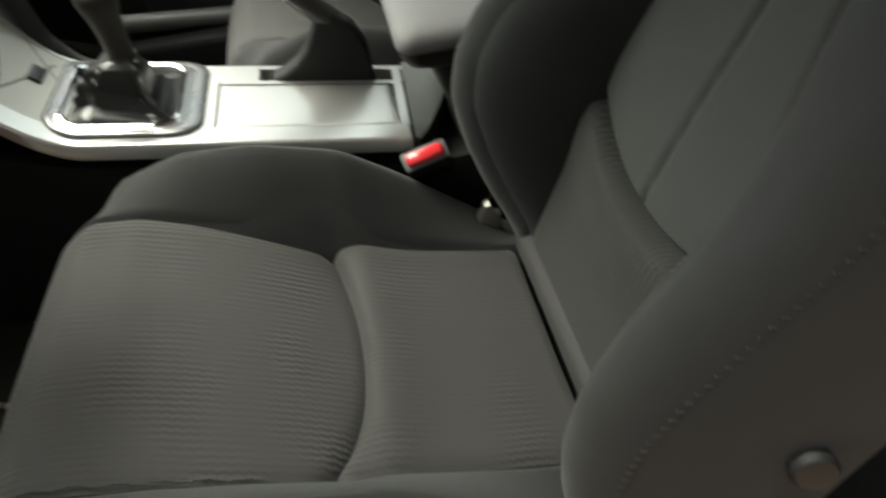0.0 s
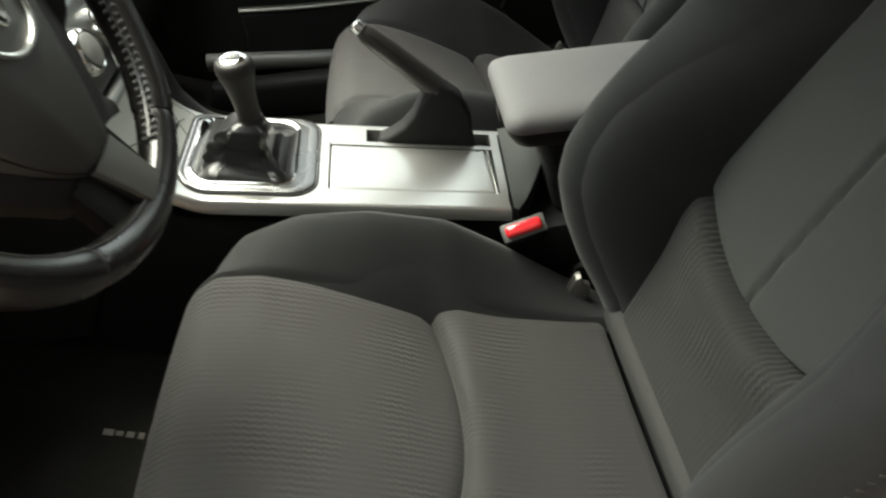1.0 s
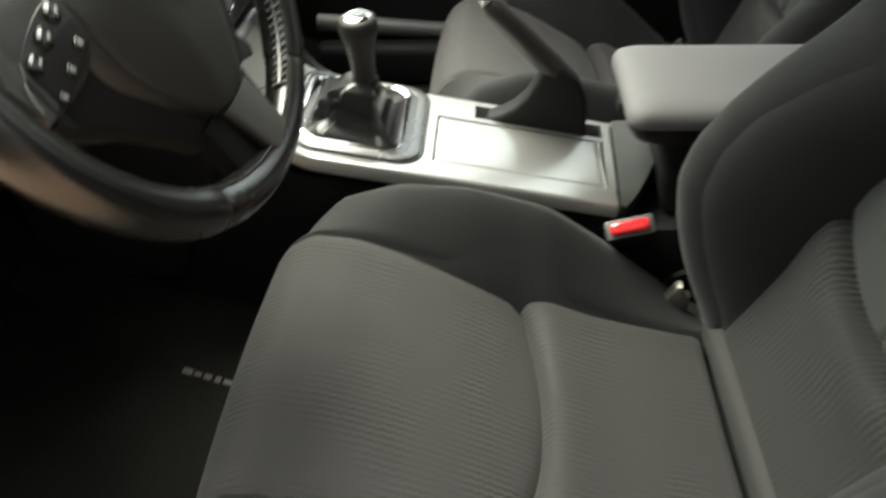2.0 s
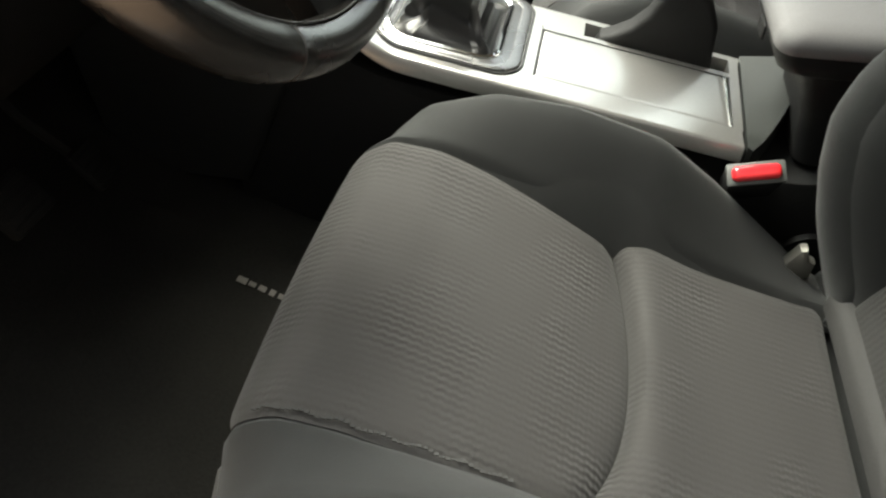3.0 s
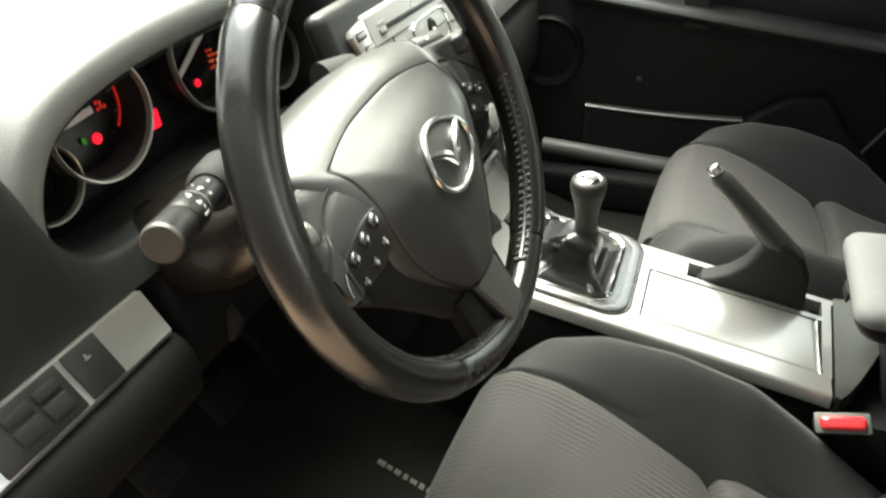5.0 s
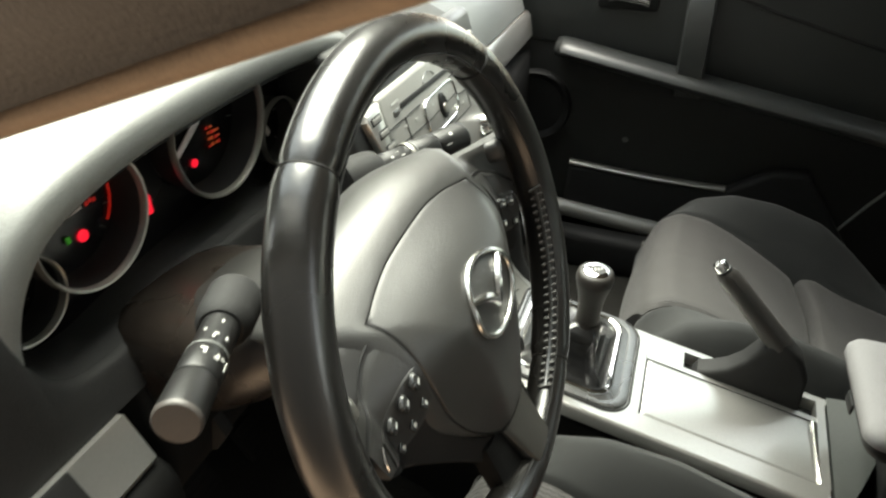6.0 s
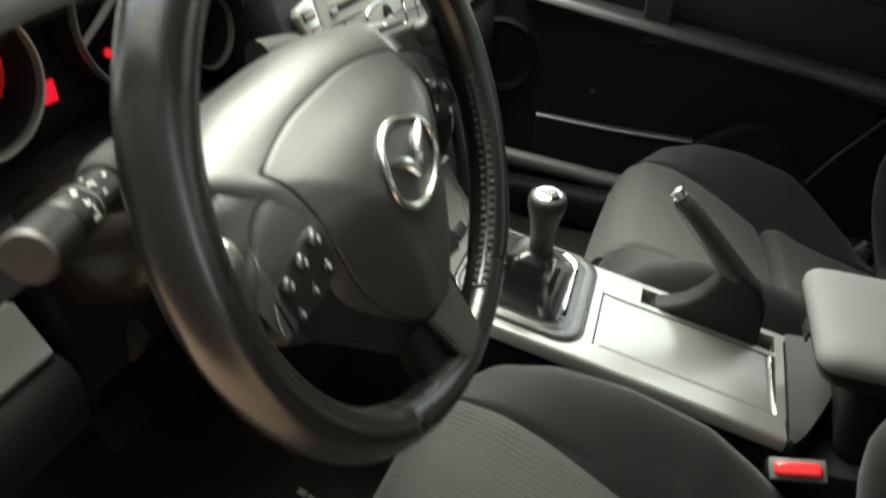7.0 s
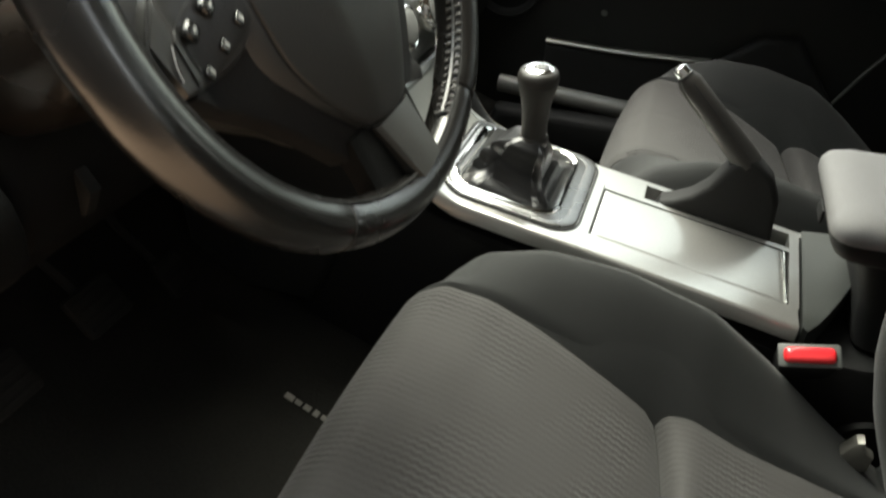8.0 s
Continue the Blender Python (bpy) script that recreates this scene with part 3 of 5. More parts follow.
def surround_loop(xa, xb, ya, yb, r, lift, count=12):
    """Points round a rounded oblong on the console top."""
    pts = []
    for cx, cy, a0 in ((xb - r, yb - r, 0), (xa + r, yb - r, 90), (xa + r, ya + r, 180), (xb - r, ya + r, 270)):
        for k in range(count):
            a = radians(a0 + 90 * k / (count - 1))
            x, y = cx + r * math.cos(a), cy + r * math.sin(a)
            pts.append(Vector((x, y, con_z(x) + lift)))
    return pts


part("front_plate", plate(-0.374, -0.288, 0.336, 0.4935, -0.0008, 0.012, 0, 24, 16), SILVER_DULL, console, "dull silver plate rising to the dash")
for a, b in (((-0.318, 0.47), (-0.352, 0.337)), ((-0.306, 0.43), (-0.345, 0.4935))):
    part("plate_joint", tube([(a[0] + (b[0] - a[0]) * k / 8, a[1] + (b[1] - a[1]) * k / 8, con_z(a[0] + (b[0] - a[0]) * k / 8) - 0.0006) for k in range(9)], 0.0009, 6), RUBBER, console, "dark joint in the plate")


def bezel(name, steps, mat, label):
    """A moulding round the gaiter: rings of (front, rear, near, far, radius, lift)."""
    return part(name, loft([surround_loop(*step) for step in steps], caps=False), mat, console, label)


bezel("gaiter_bezel", [(-0.306, -0.134, 0.318, 0.511, 0.034, -0.003), (-0.305, -0.1355, 0.3195, 0.51, 0.033, 0.0035), (-0.303, -0.1385, 0.322, 0.508, 0.032, 0.0048), (-0.301, -0.147, 0.3245, 0.506, 0.031, 0.0045), (-0.3005, -0.1485, 0.325, 0.5055, 0.0305, 0.0032), (-0.2995, -0.1505, 0.3262, 0.5045, 0.0302, 0.0036), (-0.296, -0.1575, 0.3295, 0.5, 0.029, 0.0052), (-0.294, -0.16, 0.332, 0.497, 0.027, 0.003)], GUNMETAL, "gunmetal gear gaiter bezel in two steps")
bezel("chrome_ring", [(-0.296, -0.1585, 0.3295, 0.4995, 0.0285, 0.002), (-0.2955, -0.159, 0.3305, 0.499, 0.028, 0.0075), (-0.293, -0.1615, 0.333, 0.4965, 0.0265, 0.009), (-0.29, -0.165, 0.3365, 0.493, 0.0255, 0.0072), (-0.289, -0.167, 0.3375, 0.492, 0.025, -0.006)], CHROME, "polished chrome ring")
part("ring_groove", tube(surround_loop(-0.308, -0.1325, 0.3165, 0.512, 0.035, 0.0008), 0.0016, 6, True), RUBBER, console, "dark joint")
part("switch_blank", box((0.018, 0.034, 0.006), (0, 0, 0), 0.0015, frame_of((-0.327, 0.43, con_z(-0.327)), (1, 0, -1.06), (0, 1, 0))), PLASTIC, console, "small black switch")
part("rear_ramp", slab(lambda u, v: (0.128 + 0.01 * v + (0.006 + 0.085 * v**0.8) * u, 0.303 + 0.205 * v, con_z(0.13) + 0.001 + 0.012 * u * v - 0.005 * u), 12, 12, (0, 0, -0.03)), DASH_MID, console, "dark plastic behind the silver trim")

# ---------- armrest ----------
armrest = thing("armrest", "grey padded armrest lid on a black console box", "armrest")


def pad_loop(x0, x1, y0, y1, r, z, tilt=0.0):
    out = []
    for cx, cy, a0 in ((x1 - r, y1 - r, 0), (x0 + r, y1 - r, 90), (x0 + r, y0 + r, 180), (x1 - r, y0 + r, 270)):
        for k in range(8):
            a = radians(a0 + 90 * k / 7)
            out.append(Vector((cx + r * math.cos(a), cy + r * math.sin(a), z + tilt * (cx + r * math.cos(a) - x0))))
    return out


AX0, AX1, AY0, AY1 = 0.122, 0.42, 0.3, 0.488
AT = -0.012
part("lid_pad", loft([pad_loop(AX0 + 0.003, AX1, AY0 + 0.003, AY1 - 0.003, 0.02, 0.351, AT), pad_loop(AX0, AX1, AY0, AY1, 0.022, 0.354, AT), pad_loop(AX0, AX1, AY0, AY1, 0.022, 0.364, AT), pad_loop(AX0 + 0.003, AX1 - 0.004, AY0 + 0.003, AY1 - 0.003, 0.022, 0.371, AT), pad_loop(AX0 + 0.011, AX1 - 0.016, AY0 + 0.011, AY1 - 0.011, 0.022, 0.3765, AT), pad_loop(AX0 + 0.028, AX1 - 0.03, AY0 + 0.028, AY1 - 0.028, 0.02, 0.3795, AT), pad_loop(AX0 + 0.06, AX1 - 0.06, AY0 + 0.06, AY1 - 0.06, 0.02, 0.381, AT)]), ARM_CLOTH, armrest, "mid grey soft armrest lid", angle=60)
part("lid_shell", loft([pad_loop(AX0 + 0.03, AX1 - 0.002, AY0 + 0.024, AY1 - 0.02, 0.02, 0.318, AT), pad_loop(AX0 + 0.012, AX1 - 0.002, AY0 + 0.01, AY1 - 0.008, 0.022, 0.328, AT), pad_loop(AX0 + 0.004, AX1 - 0.002, AY0 + 0.004, AY1 - 0.004, 0.022, 0.342, AT), pad_loop(AX0 + 0.004, AX1 - 0.002, AY0 + 0.004, AY1 - 0.004, 0.022, 0.3505, AT)]), PLASTIC_MATT, armrest, "black lower shell of the lid", angle=60)
part("latch", box((0.004, 0.03, 0.016), (AX0 + 0.003, 0.394, 0.336), 0.0015), PLASTIC_MATT, armrest, "black latch under the lid's front")
part("box", loft([pad_loop(AX0 + 0.07, AX1, AY0 + 0.035, AY1 - 0.01, 0.02, 0.2), pad_loop(AX0 + 0.06, AX1, AY0 + 0.033, AY1 - 0.01, 0.02, 0.26), pad_loop(AX0 + 0.045, AX1, AY0 + 0.03, AY1 - 0.01, 0.02, 0.3), pad_loop(AX0 + 0.036, AX1, AY0 + 0.026, AY1 - 0.012, 0.02, 0.324)]), PLASTIC_MATT, armrest, "matt black storage box")

# ---------- gear lever ----------
gear = thing("gear_lever", "black leather gear lever with chrome-capped knob and gaiter", "gear lever")


PLEATS = [(radians(a), high, twist) for a, high, twist in ((172, 0.9, 0.2), (-152, 1.25, 0.35), (-118, 1.3, -0.3), (-84, 1.2, 0.4), (-50, 0.7, -0.2), (-5, 0.5, 0.3), (45, 0.7, -0.4), (95, 0.9, 0.3), (138, 0.9, -0.3))]


def gaiter_ring(k, n=160):
    """Pleated leather between the bezel and the knob; k from 0 at the bezel to 1 at the knob."""
    base = surround_loop(-0.29, -0.166, 0.337, 0.4925, 0.025, -0.003, n // 4)
    top = Vector((-0.206, 0.392, 0.376))
    pts = []
    for p in base:
        a = math.atan2(p.y - 0.4, p.x + 0.222)
        rim = Vector((top.x + 0.0165 * math.cos(a), top.y + 0.0165 * math.sin(a), top.z))
        front = 0.5 - 0.5 * math.cos(a)
        q = p.lerp(rim, 1 - (1 - k) ** 1.15)
        q.z = p.z + (top.z - p.z) * k ** (1.5 - 0.75 * front)
        fold = -0.5
        for a0, high, twist in PLEATS:
            d = (a - a0 - twist * (k - 0.5) + math.pi) % (2 * math.pi) - math.pi
            fold += high * max(0.0, 1 - abs(d) / 0.27)
        dent = noise.noise(Vector((2.4 * math.cos(a), 2.4 * math.sin(a), 5 * k)))
        crumple = abs(noise.noise(Vector((1.7 * math.cos(a) + 1.5 * k, 1.7 * math.sin(a), 3.2 * k + 2.3)))) - 0.2
        size = math.sin(math.pi * k**0.8) ** 0.9
        bunch = 0.006 * math.exp(-(((k - 0.8) / 0.12) ** 2))
        q += Vector((math.cos(a), math.sin(a), 0.55)) * (size * (0.0165 * fold + 0.004 * dent + 0.014 * crumple) + bunch)
        pts.append(q)
    return pts


part("gaiter", loft([gaiter_ring(k / 40) for k in range(41)], caps=False), BOOT, gear, "creased black leatherette gaiter", angle=26)
KNOB = axis_pose((-0.206, 0.392, 0.372), (0.02, -0.06, 1))
part("knob", lathe([(0, -0.004), (0.015, -0.004), (0.0158, 0.008), (0.0154, 0.022), (0.0162, 0.036), (0.0184, 0.052), (0.022, 0.066), (0.0238, 0.075), (0.0242, 0.0805), (0.0228, 0.0862), (0.0195, 0.0897), (0.0175, 0.09), (0, 0.0895)], 36, KNOB), LEATHER_DULL, gear, "black leather-wrapped knob")
part("collar", lathe([(0, -0.008), (0.0165, -0.008), (0.0182, -0.003), (0.0182, 0.003), (0.0165, 0.006), (0, 0.006)], 24, KNOB), LEATHER_DULL, gear, "black collar")
part("knob_seam", lathe([(0.0233, 0.0745), (0.0241, 0.0748), (0.0241, 0.0756), (0.0233, 0.0759)], 36, KNOB), THREAD_DARK, gear, "dark seam round the knob")
cap = part("cap", lathe([(0, 0.088), (0.0178, 0.0885), (0.0178, 0.0905), (0.0165, 0.092), (0.011, 0.0932), (0, 0.0936)], 36, KNOB), CHROME, gear, "polished chrome cap")
part("cap_disc", lathe([(0, 0.0925), (0.0095, 0.0928), (0.009, 0.0938), (0, 0.0942)], 28, KNOB @ Matrix.Translation((0.002, -0.003, 0))), PLASTIC, cap, "black shift pattern disc")
for x, y, w, h in ((0.0, 0.0, 0.0105, 0.0009), (-0.0045, 0.0, 0.0009, 0.0075), (0.0, 0.0, 0.0009, 0.0075), (0.0045, 0.0018, 0.0009, 0.004)):
    part("shift_line", box((w, h, 0.0005), (x + 0.002, y - 0.003, 0.0943), 0, KNOB), WHITE, cap, "white shift pattern line")

# ---------- handbrake ----------
brake = thing("handbrake", "black handbrake lever standing half pulled in the console", "handbrake")
B_BEND, B_TIP = Vector((0.04, 0.474, 0.35)), Vector((-0.05, 0.478, 0.444))
cover = [(-0.052, con_z(-0.052) - 0.012), (-0.046, 0.2745), (-0.03, 0.28), (-0.01, 0.2905), (0.008, 0.308), (0.018, 0.326), (0.027, 0.341), (0.046, 0.355), (0.057, 0.352), (0.08, 0.33), (0.093, 0.3), (0.098, con_z(0.098) - 0.012)]
part("boot_cover", prism(cover, 0.4575, 0.4935, "y", 0.008, 3), PLASTIC_MATT, brake, "matt black moulded cover")
way = (B_TIP - B_BEND).normalized()
grip = [B_BEND - way * 0.012, B_BEND, B_BEND.lerp(B_TIP, 0.25), B_BEND.lerp(B_TIP, 0.6), B_BEND.lerp(B_TIP, 0.88), B_TIP - way * 0.008]
part("grip", tube(grip, [0.0168, 0.0168, 0.0158, 0.0148, 0.0142, 0.0116], 18), LEATHER_DULL, brake, "black leather grip")
part("grip_seam", tube([g + Vector((0.3, -0.9, 0.3)).normalized() * r for g, r in zip(grip[1:5], (0.0169, 0.0159, 0.0149, 0.0143))], 0.0007, 6), THREAD_DARK, brake, "stitched seam")
part("button", lathe([(0, -0.012), (0.0094, -0.012), (0.0094, 0.004), (0.0086, 0.0075), (0.005, 0.0085), (0.0045, 0.0065), (0, 0.0065)], 24, axis_pose(B_TIP, way)), CHROME, brake, "chrome release button")
part("button_collar", lathe([(0.0108, -0.012), (0.0112, -0.008), (0.0105, -0.004), (0.008, -0.003)], 20, axis_pose(B_TIP, way)), PLASTIC, brake)


# ---------- steering wheel ----------
TURNED = 9.0
WHEEL = frame_of((-0.269, 0.026, 0.665), (0.06, 1, 0), (-0.33, 0, 0.944)) @ Matrix.Rotation(radians(TURNED), 4, "Z")
wheel = thing("steering_wheel", "black leather three-spoke steering wheel with charcoal airbag pad", "steering wheel", WHEEL)
RIM = 0.1745


def rim_arc(a0, a1, count, r, squash=1.0):
    """A stretch of the rim from a0 to a1 degrees, counted from the right, anticlockwise."""
    rings = []
    for k in range(count):
        a = radians(a0 + (a1 - a0) * k / (count - 1))
        c, way_out = Vector((RIM * math.cos(a), RIM * math.sin(a), 0)), Vector((math.cos(a), math.sin(a), 0))
        pinch = 0.93 if k in (0, count - 1) else 1
        rings.append([c + pinch * r * (math.cos(2 * math.pi * j / 20) * way_out + squash * math.sin(2 * math.pi * j / 20) * Vector((0, 0, 1))) for j in range(20)])
    return loft(rings)


for a0, a1, r, mat, lab in ((-54, 50, 0.0165, LEATHER, "black leather side grip"), (50, 128, 0.0155, LEATHER, "smooth leather top section"), (128, 241, 0.0165, LEATHER, "black leather side grip"), (241, 306, 0.0155, LEATHER, "smooth leather bottom section")):
    part("rim_section", rim_arc(a0 + 0.25 - TURNED, a1 - 0.25 - TURNED, 40, r, 1.08), mat, wheel, lab)
for a in (-54, 50, 128, 241):
    part("rim_seam", rim_arc(a - 0.3 - TURNED, a + 0.3 - TURNED, 3, 0.0158, 1.08), THREAD_DARK, wheel)


STITCH = bpy.data.meshes.new("stitch")
one = box((0.0026, 0.0125, 0.0026), (0, 0, 0), 0.0011, segments=2)
one.to_mesh(STITCH)
one.free()
STITCH.materials.append(LACE)


def lacing(a0, a1, count):
    """A ladder of thick stitches along the inner side of the rim, over a raised welt."""
    lift = radians(20)
    path = []
    for k in range(count):
        a = radians(a0 + (a1 - a0) * k / (count - 1))
        inner, tang = Vector((math.cos(a), math.sin(a), 0)), Vector((-math.sin(a), math.cos(a), 0))
        out = -inner * math.cos(lift) + Vector((0, 0, math.sin(lift)))
        pos = inner * RIM + out * 0.0168
        across = out.cross(tang)
        path.append(pos)
        ob = new("stitch", STITCH)
        ob.parent = wheel
        ob.matrix_local = frame_of(pos + out * 0.0006, (tang + 0.35 * across).normalized(), across)
    part("lacing_welt", tube(path, 0.0024, 8, flat=1.0), LEATHER, wheel, "raised leather welt under the lacing")


lacing(-74, -8, 27)


PAD_TOP = [(-0.0795, 0.044), (-0.05, 0.0497), (-0.0195, 0.0525), (0.03, 0.0515), (0.062, 0.0465), (0.088, 0.0385)]
PAD_RIGHT = [(0.088, 0.0385), (0.0875, 0.018), (0.083, 0.0016), (0.073, -0.018), (0.06, -0.037), (0.048, -0.058), (0.035, -0.084), (0.0166, -0.117)]
PAD_FOOT = [(0.0166, -0.117), (-0.009, -0.1195), (-0.0345, -0.1145)]
PAD_LEFT = [(-0.0345, -0.1145), (-0.0475, -0.101), (-0.064, -0.0775), (-0.075, -0.05), (-0.0795, -0.022), (-0.081, 0.006), (-0.0785, 0.0286), (-0.0795, 0.044)]


def edge_points(points, count):
    return [(p.x, p.y) for p in smooth_curve([(x, y, 0) for x, y in points], count)]


PAD_LOOP = [p for edge, count in ((PAD_TOP, 28), (PAD_RIGHT, 24), (PAD_FOOT, 10), (PAD_LEFT, 28)) for p in edge_points(edge, count)[:-1]]


def ease(a, b, x):
    k = min(1.0, max(0.0, (x - a) / (b - a)))
    return k * k * (3 - 2 * k)


def crown(x, y):
    """The wheel's middle as a shield that turns up sharply into a crown."""
    side = abs(x - 0.004)
    shield = float(np.interp(y, [-0.115, -0.04, 0.0, 0.03, 0.06], [0.013, 0.03, 0.045, 0.07, 0.12]))
    out = max(0.0, abs(x - 0.004 - 0.11 * min(y, 0.0)) - shield)
    flank = 0.26 * out * out / (out + 0.002)
    rise = y + 0.006
    return 0.0195 - side * side - (16.0 * rise * rise / (1 + 3.5 * rise) if rise > 0 else 1.15 * rise * rise) - flank


def dome(x, y):
    """How far the wheel's middle stands out towards the driver, levelling out at the rim."""
    side, high = abs(x - 0.004), crown(x, y)
    low = -0.07 + 0.058 * max(ease(0.085, 0.13, side), ease(-0.09, -0.13, y))
    return 0.5 * (high + low + math.hypot(high - low, 0.003))


def pad_ring(scale, drop):
    return [(x * scale, y * scale, dome(x * scale, y * scale) - drop) for x, y in PAD_LOOP]


def shell_ring(scale, drop):
    def wide(y):
        return 1 + (scale - 1) * (1 - 0.85 * ease(-0.03, -0.1, y))
    return [(x * wide(y), y * wide(y), dome(x, y) - drop) for x, y in PAD_LOOP]


part("airbag_cover", loft([pad_ring(0.985, 0.012), pad_ring(0.99, 0.006), pad_ring(0.988, 0.0011), pad_ring(0.98, 0.0002), pad_ring(0.965, 0.0)] + [pad_ring(k / 20, 0.0) for k in range(19, 0, -1)] + [pad_ring(0.01, 0.0)]), PAD, wheel, "charcoal grained airbag cover", angle=75)
part("cover_joint", tube([(p[0], p[1], p[2]) for p in pad_ring(0.997, 0.002)], 0.0012, 6, True), RUBBER, wheel, "dark joint round the cover")
part("hub_shell", loft([shell_ring(0.97, 0.012), shell_ring(1.003, 0.004), shell_ring(1.012, 0.0006), shell_ring(1.03, 0.0012), shell_ring(1.12, 0.007), shell_ring(1.24, 0.0165), shell_ring(1.34, 0.029), shell_ring(1.38, 0.045), shell_ring(1.3, 0.07), shell_ring(0.8, 0.08)]), PAD, wheel, "charcoal hub sides behind the cover", angle=75)


def skin(x, y):
    """The height of the spokes: flush with the cover, levelling out at the rim."""
    return dome(x, y) - 0.0008


def falling(x, y):
    """The height of the side spokes, which fall away behind the button plates."""
    return max(crown(x, y), -0.028 + 0.5 * max(0.0, abs(x) - 0.128))


def spoke(top, bottom, mat, label, name="spoke", lift=0.0, thick=0.014, count=24, height=skin):
    """A spoke between two edges, each a list of points (right, up)."""
    t, b = edge_points(top, count + 1), edge_points(bottom, count + 1)

    def f(u, v):
        i = round(u * count)
        x, y = b[i][0] + (t[i][0] - b[i][0]) * v, b[i][1] + (t[i][1] - b[i][1]) * v
        return (x, y, height(x, y) + lift - 0.004 * max(0.0, 1 - min(v, 1 - v) / 0.07) ** 2)
    return part(name, slab(f, count, 20, (0, 0, -thick)), mat, wheel, label)


def mirrored(s, points):
    """Points of the left half, or their counterparts on the right."""
    return points if s < 0 else [(0.02 - x, y - 0.008) for x, y in points]


for s in (-1, 1):
    spoke(mirrored(s, [(-0.07, 0.05), (-0.1, 0.047), (-0.13, 0.041), (-0.162, 0.036)]), mirrored(s, [(-0.07, -0.03), (-0.1, -0.034), (-0.13, -0.033), (-0.162, -0.03)]), PAD, "charcoal side spoke", "spoke", -0.0025, height=falling)
    spoke(mirrored(s, [(-0.0785, 0.0395), (-0.1, 0.0315), (-0.12, 0.0155), (-0.139, -0.003)]), mirrored(s, [(-0.0815, -0.024), (-0.096, -0.034), (-0.113, -0.037), (-0.135, -0.033)]), PAD, "charcoal button plate", "spoke_plate", 0.0)
    mod = spoke(mirrored(s, [(-0.083, 0.0125), (-0.097, 0.0095), (-0.112, 0.002), (-0.126, -0.0075)]), mirrored(s, [(-0.0835, -0.0205), (-0.095, -0.028), (-0.11, -0.034), (-0.127, -0.032)]), MODULE, "dark button cluster", "button_module", 0.0012, 0.004)
    for row, (w, h) in enumerate(((0.0108, 0.0098), (0.0072, 0.0062))):
        for k in range(3):
            (x, y), = mirrored(s, [(-0.0897 - 0.012 * k, 0.0045 - 0.0065 * k - (0.0195 + 0.001 * k) * row)])
            turn = Matrix.Translation((x, y, skin(x, y) + (0.0025 if row == 0 else 0.0016))) @ Matrix.Rotation(radians(-s * 28), 4, "Z") @ Matrix.Rotation(radians(-s * 12), 4, "Y")
            b = part("button", box((w, h, 0.006 if row == 0 else 0.003), (0, 0, 0), 0.0028 if row == 0 else 0.001, turn, 3), BUTTON, mod, "black steering wheel button")
            part("button_mark", box((w * 0.34, h * (0.14 if row == 0 else 0.55), 0.0006), (0, 0, 0.0031 if row == 0 else 0.0016), 0, turn), WHITE, b, "white button mark")
    edge = mirrored(s, [(-0.0785, 0.0405), (-0.1, 0.0325), (-0.12, 0.0165), (-0.1385, -0.002), (-0.1415, -0.012)])
    part("spoke_bead", tube([(x, y, skin(x, y) - 0.0012) for x, y in edge_points(edge, 24)], 0.001, 6), RUBBER, wheel, "dark joint on the spoke")
    edge = mirrored(s, [(-0.1285, -0.009), (-0.1325, -0.017), (-0.1342, -0.025)])
    part("module_edge", tube([(x, y, skin(x, y) + 0.001) for x, y in edge_points(edge, 10)], 0.001, 6), CHROME, wheel, "thin bright edge")
    # block at the spoke root; the left one is silver to paint a glint
    (x, y), = mirrored(s, [(-0.1345, 0.031)])
    part("root_block", box((0.015, 0.019, 0.02), (0, 0, 0), 0.006, Matrix.Translation((x, y, -0.018)) @ Matrix.Rotation(radians(s * 20), 4, "Y"), 3), SILVER_DULL if s < 0 else PAD, wheel, "silver block painting the glint at the spoke root" if s < 0 else "charcoal block at the spoke root")
    spoke([(-0.0825, -0.022), (-0.0775, -0.05), (-0.066, -0.0795), (-0.036, -0.1165)] if s < 0 else [(0.087, -0.012), (0.066, -0.035), (0.046, -0.07), (0.02, -0.115)], mirrored(s, [(-0.133, -0.036), (-0.104, -0.063), (-0.074, -0.1), (-0.054, -0.128)]), PLASTIC_MATT, "matt black lower spoke arm", "spoke_arm", -0.0025)


def foot_plate(name, corners, thick, mat, label):
    """A plate between four corners at the wheel's foot: two at the cover, two at the rim."""
    a, b, c, d = (Vector(p) for p in corners)

    def f(u, v):
        p = a.lerp(b, u).lerp(d.lerp(c, u), v)
        return p - Vector((0, 0, 0.002)) * max(0.0, 1 - min(u, 1 - u) / 0.06) ** 2 + Vector((0, 0, 0.0016)) * math.sin(math.pi * u)
    return part(name, slab(f, 20, 14, (0, 0, -thick)), mat, wheel, label)


foot_plate("spoke", [(-0.054, -0.113, -0.003), (0.03, -0.108, -0.004), (0.026, -0.165, 0.002), (-0.058, -0.161, 0.002)], 0.016, SHADE_BLACK, "black lower spoke")
foot_plate("spoke_trim", [(-0.0325, -0.1175, 0.003), (0.0165, -0.12, 0.003), (0.009, -0.162, 0.0145), (-0.025, -0.165, 0.0145)], 0.012, TRIM_DULL, "dull silver lower spoke trim")
part("inner_seam", tube([((RIM - 0.0128) * math.cos(2 * math.pi * k / 96), (RIM - 0.0128) * math.sin(2 * math.pi * k / 96), 0.0112) for k in range(96)], 0.0008, 6, True), THREAD_DARK, wheel, "dark seam along the rim's inner side")


def on_dome(x, y, up=0.0016):
    return (x, y, dome(x, y) + up)


